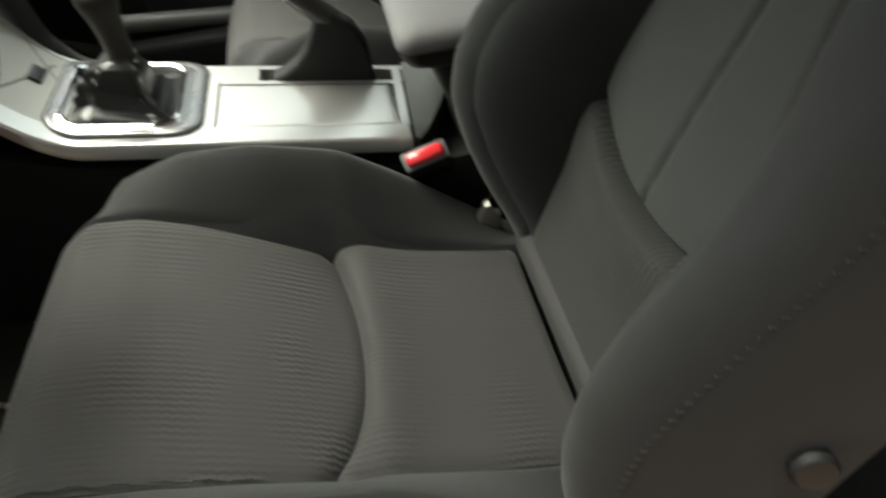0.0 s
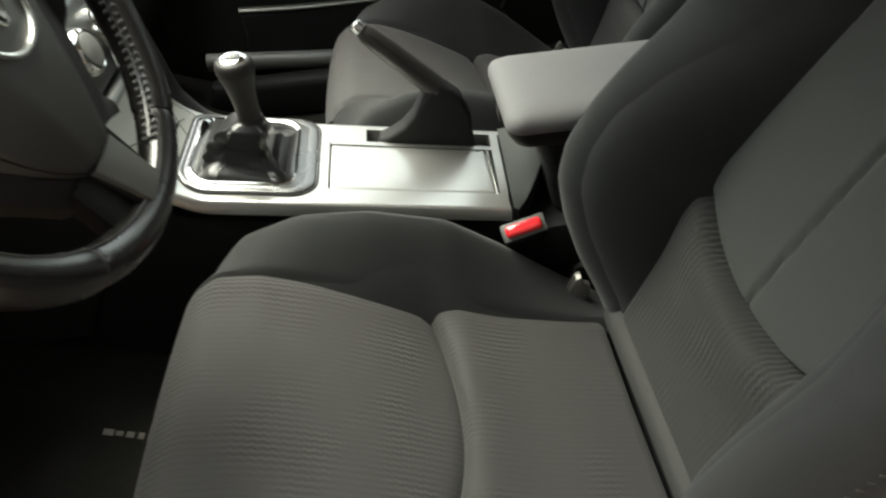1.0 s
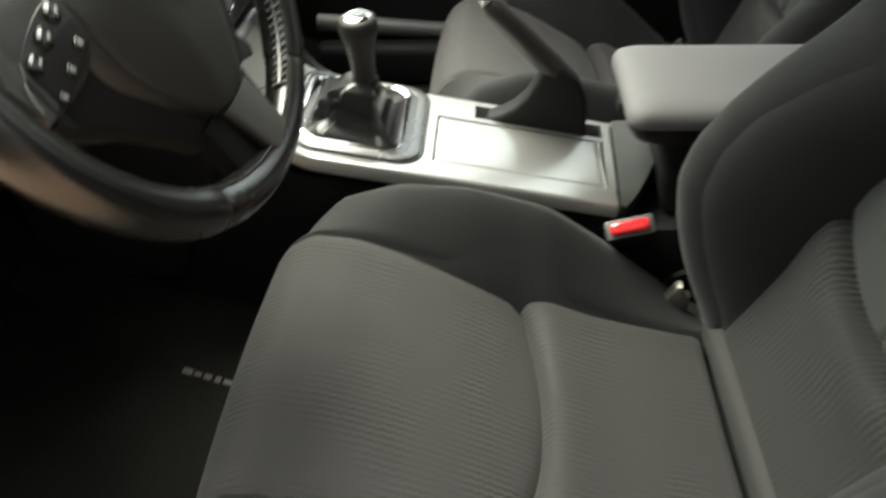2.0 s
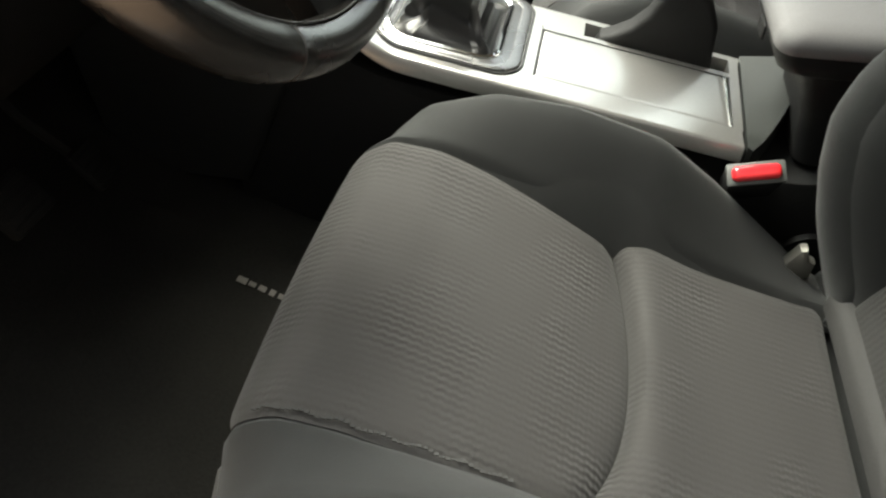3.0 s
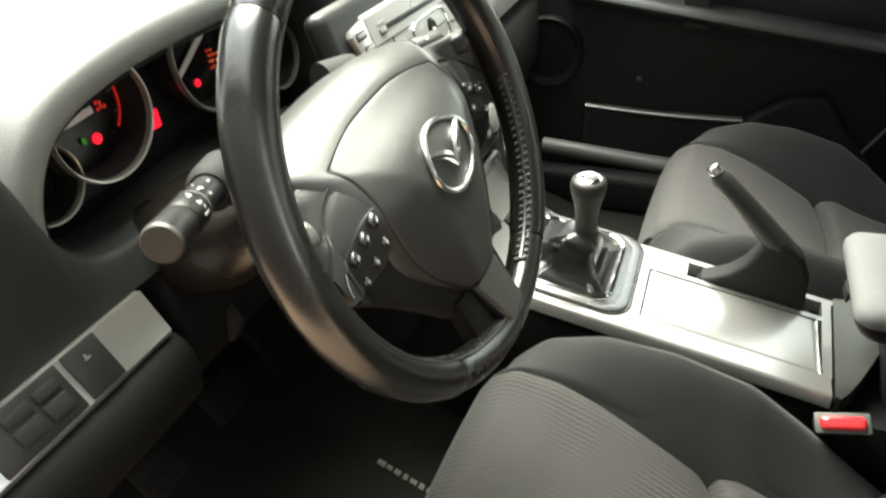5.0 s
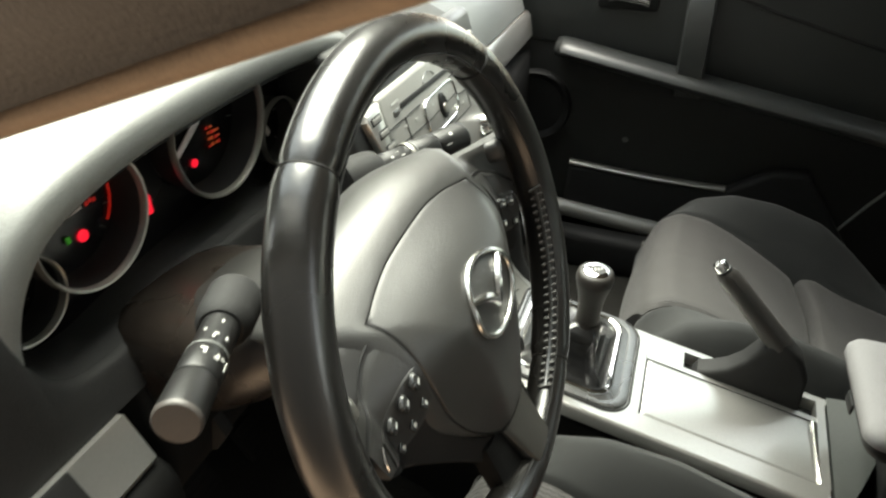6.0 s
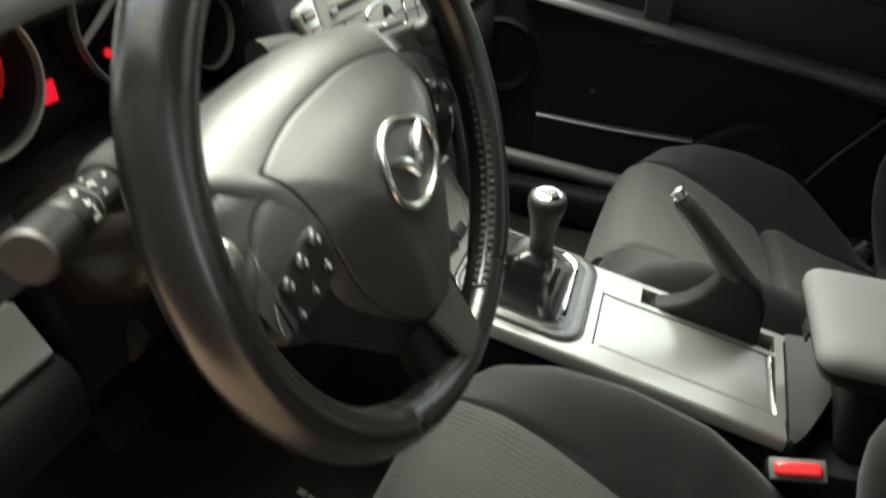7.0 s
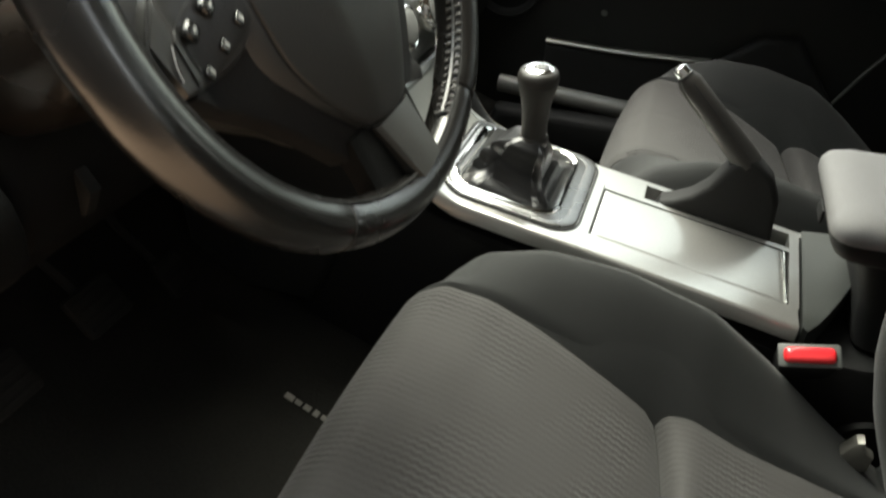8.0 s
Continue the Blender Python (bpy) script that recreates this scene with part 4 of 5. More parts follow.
BX, BY = 0.004, -0.0075
badge = part("badge", tube([on_dome(BX + 0.034 * math.cos(2 * math.pi * k / 48), BY + 0.0272 * math.sin(2 * math.pi * k / 48)) for k in range(48)], 0.0026, 10, True), BADGE, wheel, "chrome oval badge")
for s in (1, -1):
    pts = smooth_curve([(s * 0.0006, -0.0088, 0), (s * 0.0055, 0.0, 0), (s * 0.0135, 0.0075, 0), (s * 0.0275, 0.014, 0)], 16)
    part("badge_wing", tube([on_dome(BX + p.x, BY + p.y) for p in pts], [0.0016 + 0.0022 * math.sin(math.pi * (0.1 + 0.84 * k / 15)) for k in range(16)], 8), BADGE, badge, "chrome wing shape")


# ---------- steering column and stalks ----------
column = thing("steering_column", "black steering column shroud with two stalks", "steering column")


def shroud_ring(x, y0, w, z0, z1):
    pts = []
    for k in range(24):
        a = 2 * math.pi * k / 24
        c, s = math.cos(a), math.sin(a)
        pts.append((x, y0 + w * math.copysign(abs(c) ** 0.6, c), (z0 + z1) / 2 + (z1 - z0) / 2 * math.copysign(abs(s) ** 0.6, s)))
    return pts


part("upper_shroud", loft([shroud_ring(-0.335, 0.03, 0.05, 0.63, 0.688), shroud_ring(-0.36, 0.03, 0.066, 0.622, 0.69), shroud_ring(-0.41, 0.032, 0.068, 0.605, 0.668), shroud_ring(-0.47, 0.036, 0.055, 0.58, 0.63), shroud_ring(-0.56, 0.04, 0.05, 0.54, 0.585)]), SHROUD_TOP, column, "dark upper column shroud")
part("lower_shroud", loft([shroud_ring(-0.345, 0.028, 0.05, 0.61, 0.655), shroud_ring(-0.37, 0.028, 0.064, 0.593, 0.65), shroud_ring(-0.41, 0.029, 0.076, 0.556, 0.64), shroud_ring(-0.45, 0.03, 0.08, 0.53, 0.63), shroud_ring(-0.56, 0.04, 0.082, 0.49, 0.6)]), SHROUD, column, "dark lower column shroud, tinted brown for light off the ground")


def stalk(base, tip, r, label, end, marks):
    """A barrel on a dark boot, with a switch ring, a groove and a rounded end."""
    base, tip = Vector(base), Vector(tip)
    d = tip - base
    size = d.length
    m = axis_pose(base, d)
    st = part("stalk", lathe([(0, -0.012), (r, -0.012), (r * 0.92, size * 0.4), (r * 0.95, size * 0.44), (0, size * 0.44)], 32, m), STALK, column, label)
    part("boot", lathe([(0, -0.03), (r * 1.5, -0.03), (r * 1.45, 0.0), (r * 1.35, 0.008), (r * 1.1, 0.012), (0, 0.012)], 32, m), PLASTIC_MATT, st, "black boot")
    part("switch_ring", lathe([(0, size * 0.45), (r * 0.97, size * 0.45), (r * 1.03, size * 0.47), (r * 1.03, size * 0.66), (r * 0.98, size * 0.68), (0, size * 0.68)], 32, m), STALK, st, "black twist ring with pale symbols")
    part("ring_line", lathe([(0, size * 0.435), (r * 1.02, size * 0.437), (r * 1.03, size * 0.442), (r * 1.02, size * 0.452), (0, size * 0.452)], 32, m), GREY, st, "thin grey line")
    part("end_barrel", lathe([(0, size * 0.69), (r * 0.98, size * 0.69), (r * 1.02, size * 0.71), (r * 1.05, size * 0.96), (r * 1.04, size * 0.985), (0, size * 0.985)], 32, m), STALK, st, "black twist barrel")
    part("end_cap", lathe([(0, size * 0.98), (r * 1.05, size * 0.985), (r * 1.03, size * 1.0), (r * 0.94, size * 1.012), (0, size * 1.016)], 32, m), end, st, "flat grey-brown end")
    for h, a, w, l in marks:
        mm = m @ Matrix.Rotation(a, 4, "Z") @ Matrix.Translation((r * (1.035 if h > 0.45 else 0.945), 0, h * size))
        part("mark", box((0.0008, w * 0.6, l * 0.7), (0, 0, 0), 0, mm), WHITE, st, "white stalk symbol")
    return st


def facing(base, tip, toward, spread):
    """The angle about a stalk at which its marks face a place."""
    m = axis_pose(base, Vector(tip) - Vector(base)).inverted()
    p = m @ Vector(toward)
    return math.atan2(p.y, p.x) + spread


LB, LT = (-0.408, -0.06, 0.664), (-0.367, -0.157, 0.681)
EYEWARD = (-0.05, -0.15, 1.2)
marks = [(h, facing(LB, LT, EYEWARD, s), w, l) for h, s, w, l in ((0.2, 0.1, 0.0025, 0.005), (0.34, -0.45, 0.0025, 0.005), (0.34, 0.12, 0.005, 0.0025), (0.37, 0.2, 0.0025, 0.005), (0.3, 0.75, 0.0025, 0.004), (0.55, -1.0, 0.003, 0.012), (0.54, -0.65, 0.004, 0.003), (0.57, -0.3, 0.005, 0.003), (0.55, -0.35, 0.003, 0.006), (0.54, 0.25, 0.003, 0.008), (0.52, 0.4, 0.004, 0.0025))]
stalk(LB, LT, 0.0132, "black indicator stalk", CAP_BROWN, marks)
RB, RT = (-0.398, 0.145, 0.676), (-0.347, 0.252, 0.676)
marks = [(h, facing(RB, RT, (-0.15, -0.2, 1.2), s), w, l) for h, s, w, l in ((0.2, -0.1, 0.004, 0.004), (0.27, -0.4, 0.002, 0.006), (0.3, 0.0, 0.002, 0.006), (0.33, 0.4, 0.002, 0.006), (0.82, -0.1, 0.005, 0.005), (0.76, 0.5, 0.0015, 0.009))]
wiper = stalk(RB, RT, 0.0150, "black wiper stalk", STALK, marks)
label_pose = axis_pose(RB, Vector(RT) - Vector(RB)) @ Matrix.Rotation(facing(RB, RT, (-0.15, -0.2, 1.2), -0.1), 4, "Z") @ Matrix.Translation((0.0128, 0, 0.03))
part("symbol_panel", box((0.0024, 0.016, 0.024), (0, 0, 0), 0.0011, label_pose, 2), PLASTIC, wiper, "glossy black symbol panel")
part("base_ring", lathe([(0, 0.046), (0.0156, 0.046), (0.0162, 0.048), (0.0156, 0.05), (0, 0.05)], 32, axis_pose(RB, Vector(RT) - Vector(RB))), SILVER_DULL, wiper, "thin bright ring")


# ---------- dashboard ----------
dash = thing("dashboard", "moulded dashboard, top lightened for glare, dark lower panels and silver trim", "dashboard")
part("top_pad", prism([(-1.06, 0.6), (-1.06, 0.745), (-0.95, 0.775), (-0.8, 0.79), (-0.68, 0.785), (-0.625, 0.765), (-0.62, 0.72), (-0.7, 0.66)], -0.3, 0.42, "y", 0.02, 3), DASH, dash, "grained dash top, coloured lighter for windscreen glare")
part("passenger_pad", prism([(-1.06, 0.6), (-1.06, 0.745), (-0.95, 0.775), (-0.8, 0.78), (-0.66, 0.755), (-0.57, 0.705), (-0.515, 0.64), (-0.495, 0.585), (-0.52, 0.575), (-0.7, 0.58)], 0.42, 1.175, "y", 0.015, 3), DASH, dash, "grained dash pad on the passenger side, coloured lighter for glare")
part("passenger_trim", prism([(-0.492, 0.583), (-0.483, 0.575), (-0.475, 0.53), (-0.485, 0.522), (-0.53, 0.53), (-0.53, 0.575)], 0.62, 1.172, "y", 0.004), SILVER, dash, "satin silver dash strip")
part("glovebox", prism([(-0.49, 0.52), (-0.475, 0.5), (-0.47, 0.36), (-0.52, 0.27), (-0.7, 0.25), (-0.7, 0.52)], 0.62, 1.165, "y", 0.012, 3), PLASTIC_MATT, dash, "matt black glovebox door")

# hood over the instruments: an arch with a thick rolled lip
arch = smooth_curve([(0, -0.135, 0.585), (0, -0.128, 0.655), (0, -0.085, 0.712), (0, 0.0, 0.737), (0, 0.12, 0.744), (0, 0.26, 0.74), (0, 0.36, 0.722), (0, 0.405, 0.69), (0, 0.412, 0.62)], 49)
mid = Vector((0, 0.14, 0.62))
rings = []
for p in arch:
    out = Vector((0, p.y - mid.y, (p.z - mid.z) * 2.6)).normalized()
    base = Vector((0, p.y, p.z))
    rings.append([base + out * o + Vector((x, 0, 0)) for x, o in ((-0.64, -0.018), (-0.55, -0.02), (-0.537, -0.0185), (-0.531, -0.013), (-0.529, -0.004), (-0.53, 0.005), (-0.5325, 0.0095), (-0.5365, 0.0125), (-0.5415, 0.0145), (-0.556, 0.0195), (-0.58, 0.027), (-0.63, 0.036), (-0.68, 0.03))])
part("cluster_hood", loft(rings), DASH, dash, "hood arched over the instruments, coloured lighter for glare")
liner = []
for p in arch:
    out = Vector((0, p.y - mid.y, (p.z - mid.z) * 2.6)).normalized()
    liner.append([Vector((0, p.y, p.z)) + out * o + Vector((x, 0, 0)) for x, o in ((-0.64, -0.02), (-0.548, -0.0225), (-0.545, -0.026), (-0.64, -0.026))])
part("hood_liner", loft(liner), PLASTIC_MATT, dash, "black liner inside the hood")
# panel to the left of the instruments and below them
RIM_LINE = [(-0.31, 0.745), (-0.2, 0.745), (-0.15, 0.74), (-0.132, 0.7), (-0.122, 0.655), (-0.117, 0.635), (-0.107, 0.613), (-0.094, 0.599), (-0.079, 0.592), (-0.06, 0.589), (-0.04, 0.589), (0.019, 0.597), (0.1, 0.602), (0.2, 0.6), (0.235, 0.598)]
rim_pts = smooth_curve([(0, y, z) for y, z in RIM_LINE], 90)


def fascia(u, v):
    """From the edge of the instrument opening down to the switch strip, bellied outwards."""
    p = rim_pts[round(u * 89)]
    z = p.z + (0.558 - p.z) * v
    return (-0.533 + 0.02 * v**0.7 - 0.004 * max(0.0, 1 - v / 0.1) ** 2, p.y, z)


part("fascia", slab(fascia, 89, 14, (-0.012, 0, 0)), PLASTIC_MATT, dash, "dark dash panel round and under the instruments")
part("opening_floor", slab(lambda u, v: (-0.536 - 0.06 * v, rim_pts[round(u * 61) + 24].y, rim_pts[round(u * 61) + 24].z + 0.012 * v), 61, 4, (0, 0, -0.004)), PLASTIC_MATT, dash, "black floor of the instrument opening")
trim_line = [(-0.514, 0.557), (-0.507, 0.5585), (-0.4865, 0.519), (-0.4885, 0.513), (-0.52, 0.513), (-0.54, 0.56)]
part("switch_trim", prism(trim_line, -0.31, -0.078, "y", 0.003), SILVER, dash, "satin silver switch strip")
part("knee_roll", prism([(-0.53, 0.5125), (-0.49, 0.512), (-0.48, 0.505), (-0.474, 0.492), (-0.473, 0.468), (-0.48, 0.442), (-0.5, 0.42), (-0.53, 0.4), (-0.6, 0.39), (-0.6, 0.5125)], -0.31, -0.072, "y", 0.008, 3), SHADE_BLACK, dash, "black rolled knee panel")
part("knee_panel", prism([(-0.54, 0.57), (-0.515, 0.55), (-0.5, 0.48), (-0.51, 0.43), (-0.56, 0.38), (-0.68, 0.36), (-0.68, 0.57)], -0.055, 0.24, "y", 0.01, 3), SHADE_BLACK, dash, "matt black panel below the column")


def switch(y0, y1, z0, z1, lift, mat, name, label):
    m = frame_of((-0.4996, 0, 0.5445), (0, 1, 0), (-0.4615, 0, 0.887))
    return part(name, box((y1 - y0, (z1 - z0), 0.008), ((y0 + y1) / 2, (z0 + z1) / 2 - 0.549, lift - 0.002), 0.0012, m), mat, dash, label)


sw = switch(-0.17, -0.136, 0.5214, 0.5645, 0.0005, PLASTIC, "dash_switch", "black dash switch")
m_sw = frame_of((-0.4996, 0, 0.5445), (0, 1, 0), (-0.4615, 0, 0.887))
part("symbol", box((0.006, 0.0018, 0.0006), (-0.153, 0.002, 0.0028), 0, m_sw), GREY, sw, "white switch symbol")
part("symbol", box((0.0018, 0.005, 0.0006), (-0.154, 0.0035, 0.0030), 0, m_sw), GREY, sw, "white switch symbol")
switch(-0.25, -0.1755, 0.5214, 0.5645, 0.0003, PLASTIC, "blank_panel", "black panel with blank switches")
for y0, y1, z0, z1 in ((-0.203, -0.182, 0.53, 0.5445), (-0.23, -0.207, 0.53, 0.5445), (-0.203, -0.182, 0.548, 0.558), (-0.23, -0.207, 0.548, 0.558)):
    switch(y0, y1, z0, z1, 0.002, PLASTIC_MATT, "blank", "square black blank")
vent = part("side_vent", lathe([(0.052, -0.02), (0.052, 0.0), (0.048, 0.006), (0.043, 0.004), (0.042, -0.02)], 36, axis_pose((-0.532, -0.245, 0.652), (1, 0.1, 0.2))), GUNMETAL, dash, "round side air vent with dull ring")
part("vent_disc", lathe([(0.041, -0.018), (0.041, -0.012), (0, -0.01)], 36, axis_pose((-0.532, -0.245, 0.652), (1, 0.1, 0.2))), PLASTIC_MATT, vent, "black vent shutters")
# display housing on top of the centre
part("display_housing", prism([(-0.72, 0.77), (-0.6, 0.768), (-0.565, 0.755), (-0.555, 0.735), (-0.6, 0.71), (-0.72, 0.71)], 0.38, 0.62, "y", 0.012, 3), PLASTIC, dash, "black display housing on the dash top")
part("display", box((0.004, 0.19, 0.03), (-0.562, 0.5, 0.742), 0.001), GLASS_BLACK, dash, "dark display")

# ---------- instruments ----------
cluster = thing("instrument_cluster", "dark instrument cluster with lit red warning lights", "instruments")
CX = -0.579
part("backing", box((0.02, 0.53, 0.17), (CX - 0.012, 0.13, 0.665), 0.004), GLASS_BLACK, cluster, "black cluster backing")


def below(bm, z):
    """The part of a mesh that shows under the hood's edge."""
    bmesh.ops.bisect_plane(bm, geom=bm.verts[:] + bm.edges[:] + bm.faces[:], plane_co=(0, 0, z), plane_no=(0, 0, 1), clear_outer=True)
    return bm


def gauge(y, z, r, needle, label, top=1.0):
    face = axis_pose((CX, y, z), (1, 0, 0))
    g = part("gauge", lathe([(r * 0.97, 0.0), (r * 0.97, 0.002), (0, 0.0022)], 40, face), GLASS_BLACK, cluster, label)
    deep = 1.0 if r > 0.04 else 0.8
    part("gauge_well", below(lathe([(r * 0.96, 0.0), (r * 1.03, 0.032 * deep), (r * 1.0, 0.032 * deep), (r * 0.94, 0.002)], 48, face), top), PLASTIC_MATT, g, "black dial wall")
    part("gauge_ring", below(lathe([(r * 0.985, 0.03 * deep), (r * 1.045, 0.03 * deep), (r * 1.05, 0.03 * deep + 0.003), (r * 1.03, 0.03 * deep + 0.0068), (r * 1.0, 0.03 * deep + 0.006), (r * 0.98, 0.03 * deep + 0.002)], 56, face), top), SILVER_DULL, g, "dull silver gauge ring")
    part("hub", lathe([(r * 0.09, 0.002), (r * 0.09, 0.0045), (r * 0.07, 0.0055), (0, 0.0056)], 20, face), PLASTIC, g, "black needle hub")
    c, s = math.cos(needle), math.sin(needle)
    part("needle", loft([[(CX + 0.006, y + c * k * r - s * w, z + s * k * r + c * w) for w in (-h, h)] + [(CX + 0.0075, y + c * k * r + s * w, z + s * k * r - c * w) for w in (-h, h)] for k, h in ((-0.28, 0.0032), (0.2, 0.0036), (0.72, 0.0028))]), NEEDLE, g, "pale unlit needle")
    for k in range(0, 11 if r > 0.04 else 5):
        a = radians(222 - 264 * k / (10 if r > 0.04 else 4))
        part("tick", box((0.0006, 0.0012, r * 0.12), (0, 0, 0), 0, Matrix.Translation((CX + 0.0035, y + 0.82 * r * math.cos(a), z + 0.82 * r * math.sin(a))) @ Matrix.Rotation(a - math.pi / 2, 4, "X")), GUNMETAL, g, "dim scale mark")
    return g


gauge(-0.0205, 0.6905, 0.0528, radians(184), "round rev counter", 0.724)
gauge(0.143, 0.7035, 0.066, radians(212), "round speedometer", 0.731)
gauge(-0.088, 0.661, 0.032, radians(60), "small round gauge")
gauge(0.25, 0.654, 0.036, radians(120), "small round gauge")


def lamp(y, z, w, h, mat, label, x=0.0045):
    return part("warning_light", box((0.001, w, h), (CX + x, y, z), 0.0002), mat, cluster, label)


part("warning_light", lathe([(0, 0.003), (0.0052, 0.003), (0.005, 0.0045), (0, 0.005)], 20, axis_pose((CX, -0.009, 0.6645), (1, 0, 0))), LAMP_RED, cluster, "round red warning light")
lamp(-0.0235, 0.6685, 0.004, 0.006, LAMP_GREEN, "green warning light")
part("warning_light", lathe([(0, 0.003), (0.0042, 0.003), (0.004, 0.0045), (0, 0.005)], 20, axis_pose((CX, 0.1325, 0.664), (1, 0, 0))), LAMP_RED, cluster, "round red warning light")
part("warning_light", box((0.0015, 0.014, 0.018), (CX + 0.0008, 0.063, 0.652), 0.0004), LAMP_RED, cluster, "square red warning light")
for k in range(14):
    a = radians(52 - 88 * k / 13)
    part("red_zone", box((0.0008, 0.0054, 0.0024), (0, 0, 0), 0, Matrix.Translation((CX + 0.0035, -0.015 + 0.0425 * math.cos(a), 0.692 + 0.0425 * math.sin(a))) @ Matrix.Rotation(a - math.pi / 2, 4, "X")), LAMP_DIM, cluster, "red scale band")
for k in range(5):
    lamp(0.002 + 0.004 * (k % 3), 0.688 + 0.005 * (k // 3) + 0.001 * (k % 2), 0.0028, 0.0035, LAMP_DIM, "dim red display bar")
dots = random.Random(4)
for k in range(14):
    lamp(0.158 + 0.005 * (k % 4) + dots.uniform(-0.001, 0.001), 0.672 + 0.006 * (k // 4) + dots.uniform(-0.001, 0.001), dots.uniform(0.002, 0.0042), dots.uniform(0.0018, 0.0035), LAMP_ORANGE if k % 3 else LAMP_DIM, "dim orange display bar")

# ---------- audio unit and heater controls ----------
STACK = frame_of((-0.424, 0.41, 0.638), (0, 1, 0), (-0.3, 0, 0.95))
stack = thing("audio_unit", "silver-grey car audio unit with buttons and dial", "car stereo", STACK)
part("surround", box((0.42, 0.2, 0.03), (0.0, -0.012, -0.0225), 0.014, Matrix(), 3), PLASTIC, stack, "black surround")
part("fascia", box((0.284, 0.155, 0.03), (0, -0.0135, -0.0155), 0.006, Matrix(), 3), FASCIA, stack, "satin grey fascia")
for s in (-1, 1):
    # Right strip gets a greyer colour to hold down its glare
    part("side_strip", prism([(s * 0.1435, 0.06), (s * 0.152, 0.059), (s * 0.174, 0.0555), (s * 0.178, 0.05), (s * 0.163, -0.002), (s * 0.15, -0.085), (s * 0.1435, -0.088)], -0.03, 0.0015, "z", 0.003), SILVER if s < 0 else FASCIA, stack, "side strip, silver left, greyed right to cut its glare")
    for x, y in ((0.1605, 0.0465), (0.153, 0.0295), (0.148, 0.012)):
        b = part("audio_button", box((0.0235, 0.0095, 0.004), (s * x, y, 0.0002), 0.001), PLASTIC, stack, "dark-edged flat button")
        part("button_face", box((0.018, 0.0055, 0.001), (s * x, y, 0.0022), 0.0003), FASCIA, b, "grey button face")
part("disc_slot", box((0.155, 0.0065, 0.002), (-0.022, 0.0365, -0.0005), 0.0008, Matrix.Rotation(-0.03, 4, "Z")), RUBBER, stack, "black disc slot")
part("slot_mark", box((0.035, 0.006, 0.001), (0.073, 0.035, 0.0003), 0.0003, Matrix.Rotation(-0.03, 4, "Z")), RED, stack, "dark red slot mark")
part("eject_button", box((0.014, 0.007, 0.003), (-0.111, 0.037, 0.0), 0.001), GUNMETAL, stack, "small grey button")
part("slot_lip", tube([(0.02 * math.cos(radians(20 + 14 * k)) - 0.008, 0.037 + 0.014 * math.sin(radians(20 + 14 * k)), 0.0) for k in range(11)], 0.0006, 6), GUNMETAL, stack, "thumb notch over the slot")
for x0, y0, x1, y1 in ((-0.141, 0.0262, -0.05, 0.0245), (-0.141, 0.004, -0.044, 0.0), (0.05, 0.0245, 0.141, 0.0262), (0.055, -0.002, 0.141, -0.012), (-0.141, -0.03, 0.1, -0.031), (-0.095, 0.0255, -0.095, -0.03), (0.1, 0.0255, 0.1, -0.03)):
    part("button_joint", tube([(x0, y0, 0.0), (x1, y1, 0.0)], 0.0007, 6), RUBBER, stack, "dark joint between buttons")
ring = [(0.0525 * math.copysign(abs(math.cos(a)) ** 0.45, math.cos(a)), 0.0225 * math.copysign(abs(math.sin(a)) ** 0.45, math.sin(a)), 0.0) for a in [2 * math.pi * k / 48 for k in range(48)]]
part("centre_pad", prism([(p[0] * 0.97 + 0.006, p[1] * 0.96 + 0.0015) for p in ring], -0.006, 0.0012, "z", 0.0008), FASCIA, stack, "grey four-way pad")
part("pad_ring", tube([(p[0] + 0.006, p[1] + 0.0015, 0.001) for p in ring], 0.0017, 8, True), CHROME, stack, "bright ring")
part("pad_line", tube([(-0.043, 0.0, 0.0014), (0.055, 0.002, 0.0014)], 0.0005, 6), RUBBER, stack)
rocker = part("rocker", lathe([(0, -0.001), (0.0165, -0.001), (0.016, 0.003), (0.013, 0.0042), (0.011, 0.0036), (0, 0.004)], 32, Matrix.Translation((0.007, 0.0025, 0.0012)) @ Matrix.Diagonal((0.62, 1, 1, 1))), PLASTIC, stack, "dark oval rocker")
part("rocker_centre", lathe([(0, 0.0), (0.0065, 0.0), (0.006, 0.0016), (0, 0.002)], 20, Matrix.Translation((0.0075, -0.001, 0.0045))), SILVER_DULL, rocker, "grey centre key")
for x, y, w in ((-0.109, 0.0475, 0.019), (-0.1, 0.0165, 0.007), (-0.09, -0.008, 0.007), (-0.115, -0.01, 0.006), (-0.07, 0.014, 0.006), (0.03, 0.012, 0.004), (-0.02, 0.013, 0.004), (0.075, 0.012, 0.008), (0.12, 0.01, 0.008), (0.075, -0.018, 0.008)):
    part("mark", box((w, 0.0022, 0.0006), (x, y, 0.0002 if abs(x - 0.005) > 0.05 else 0.0014), 0), WHITE, stack, "white button mark")
for s in (-1, 1):
    part("volume_knob", lathe([(0, 0.0), (0.0168, 0.0), (0.0155, 0.013), (0.013, 0.016), (0.011, 0.0152), (0, 0.0155)], 32, Matrix.Translation((s * 0.1235, -0.068, 0.0))), CHROME, stack, "chrome rotary knob")

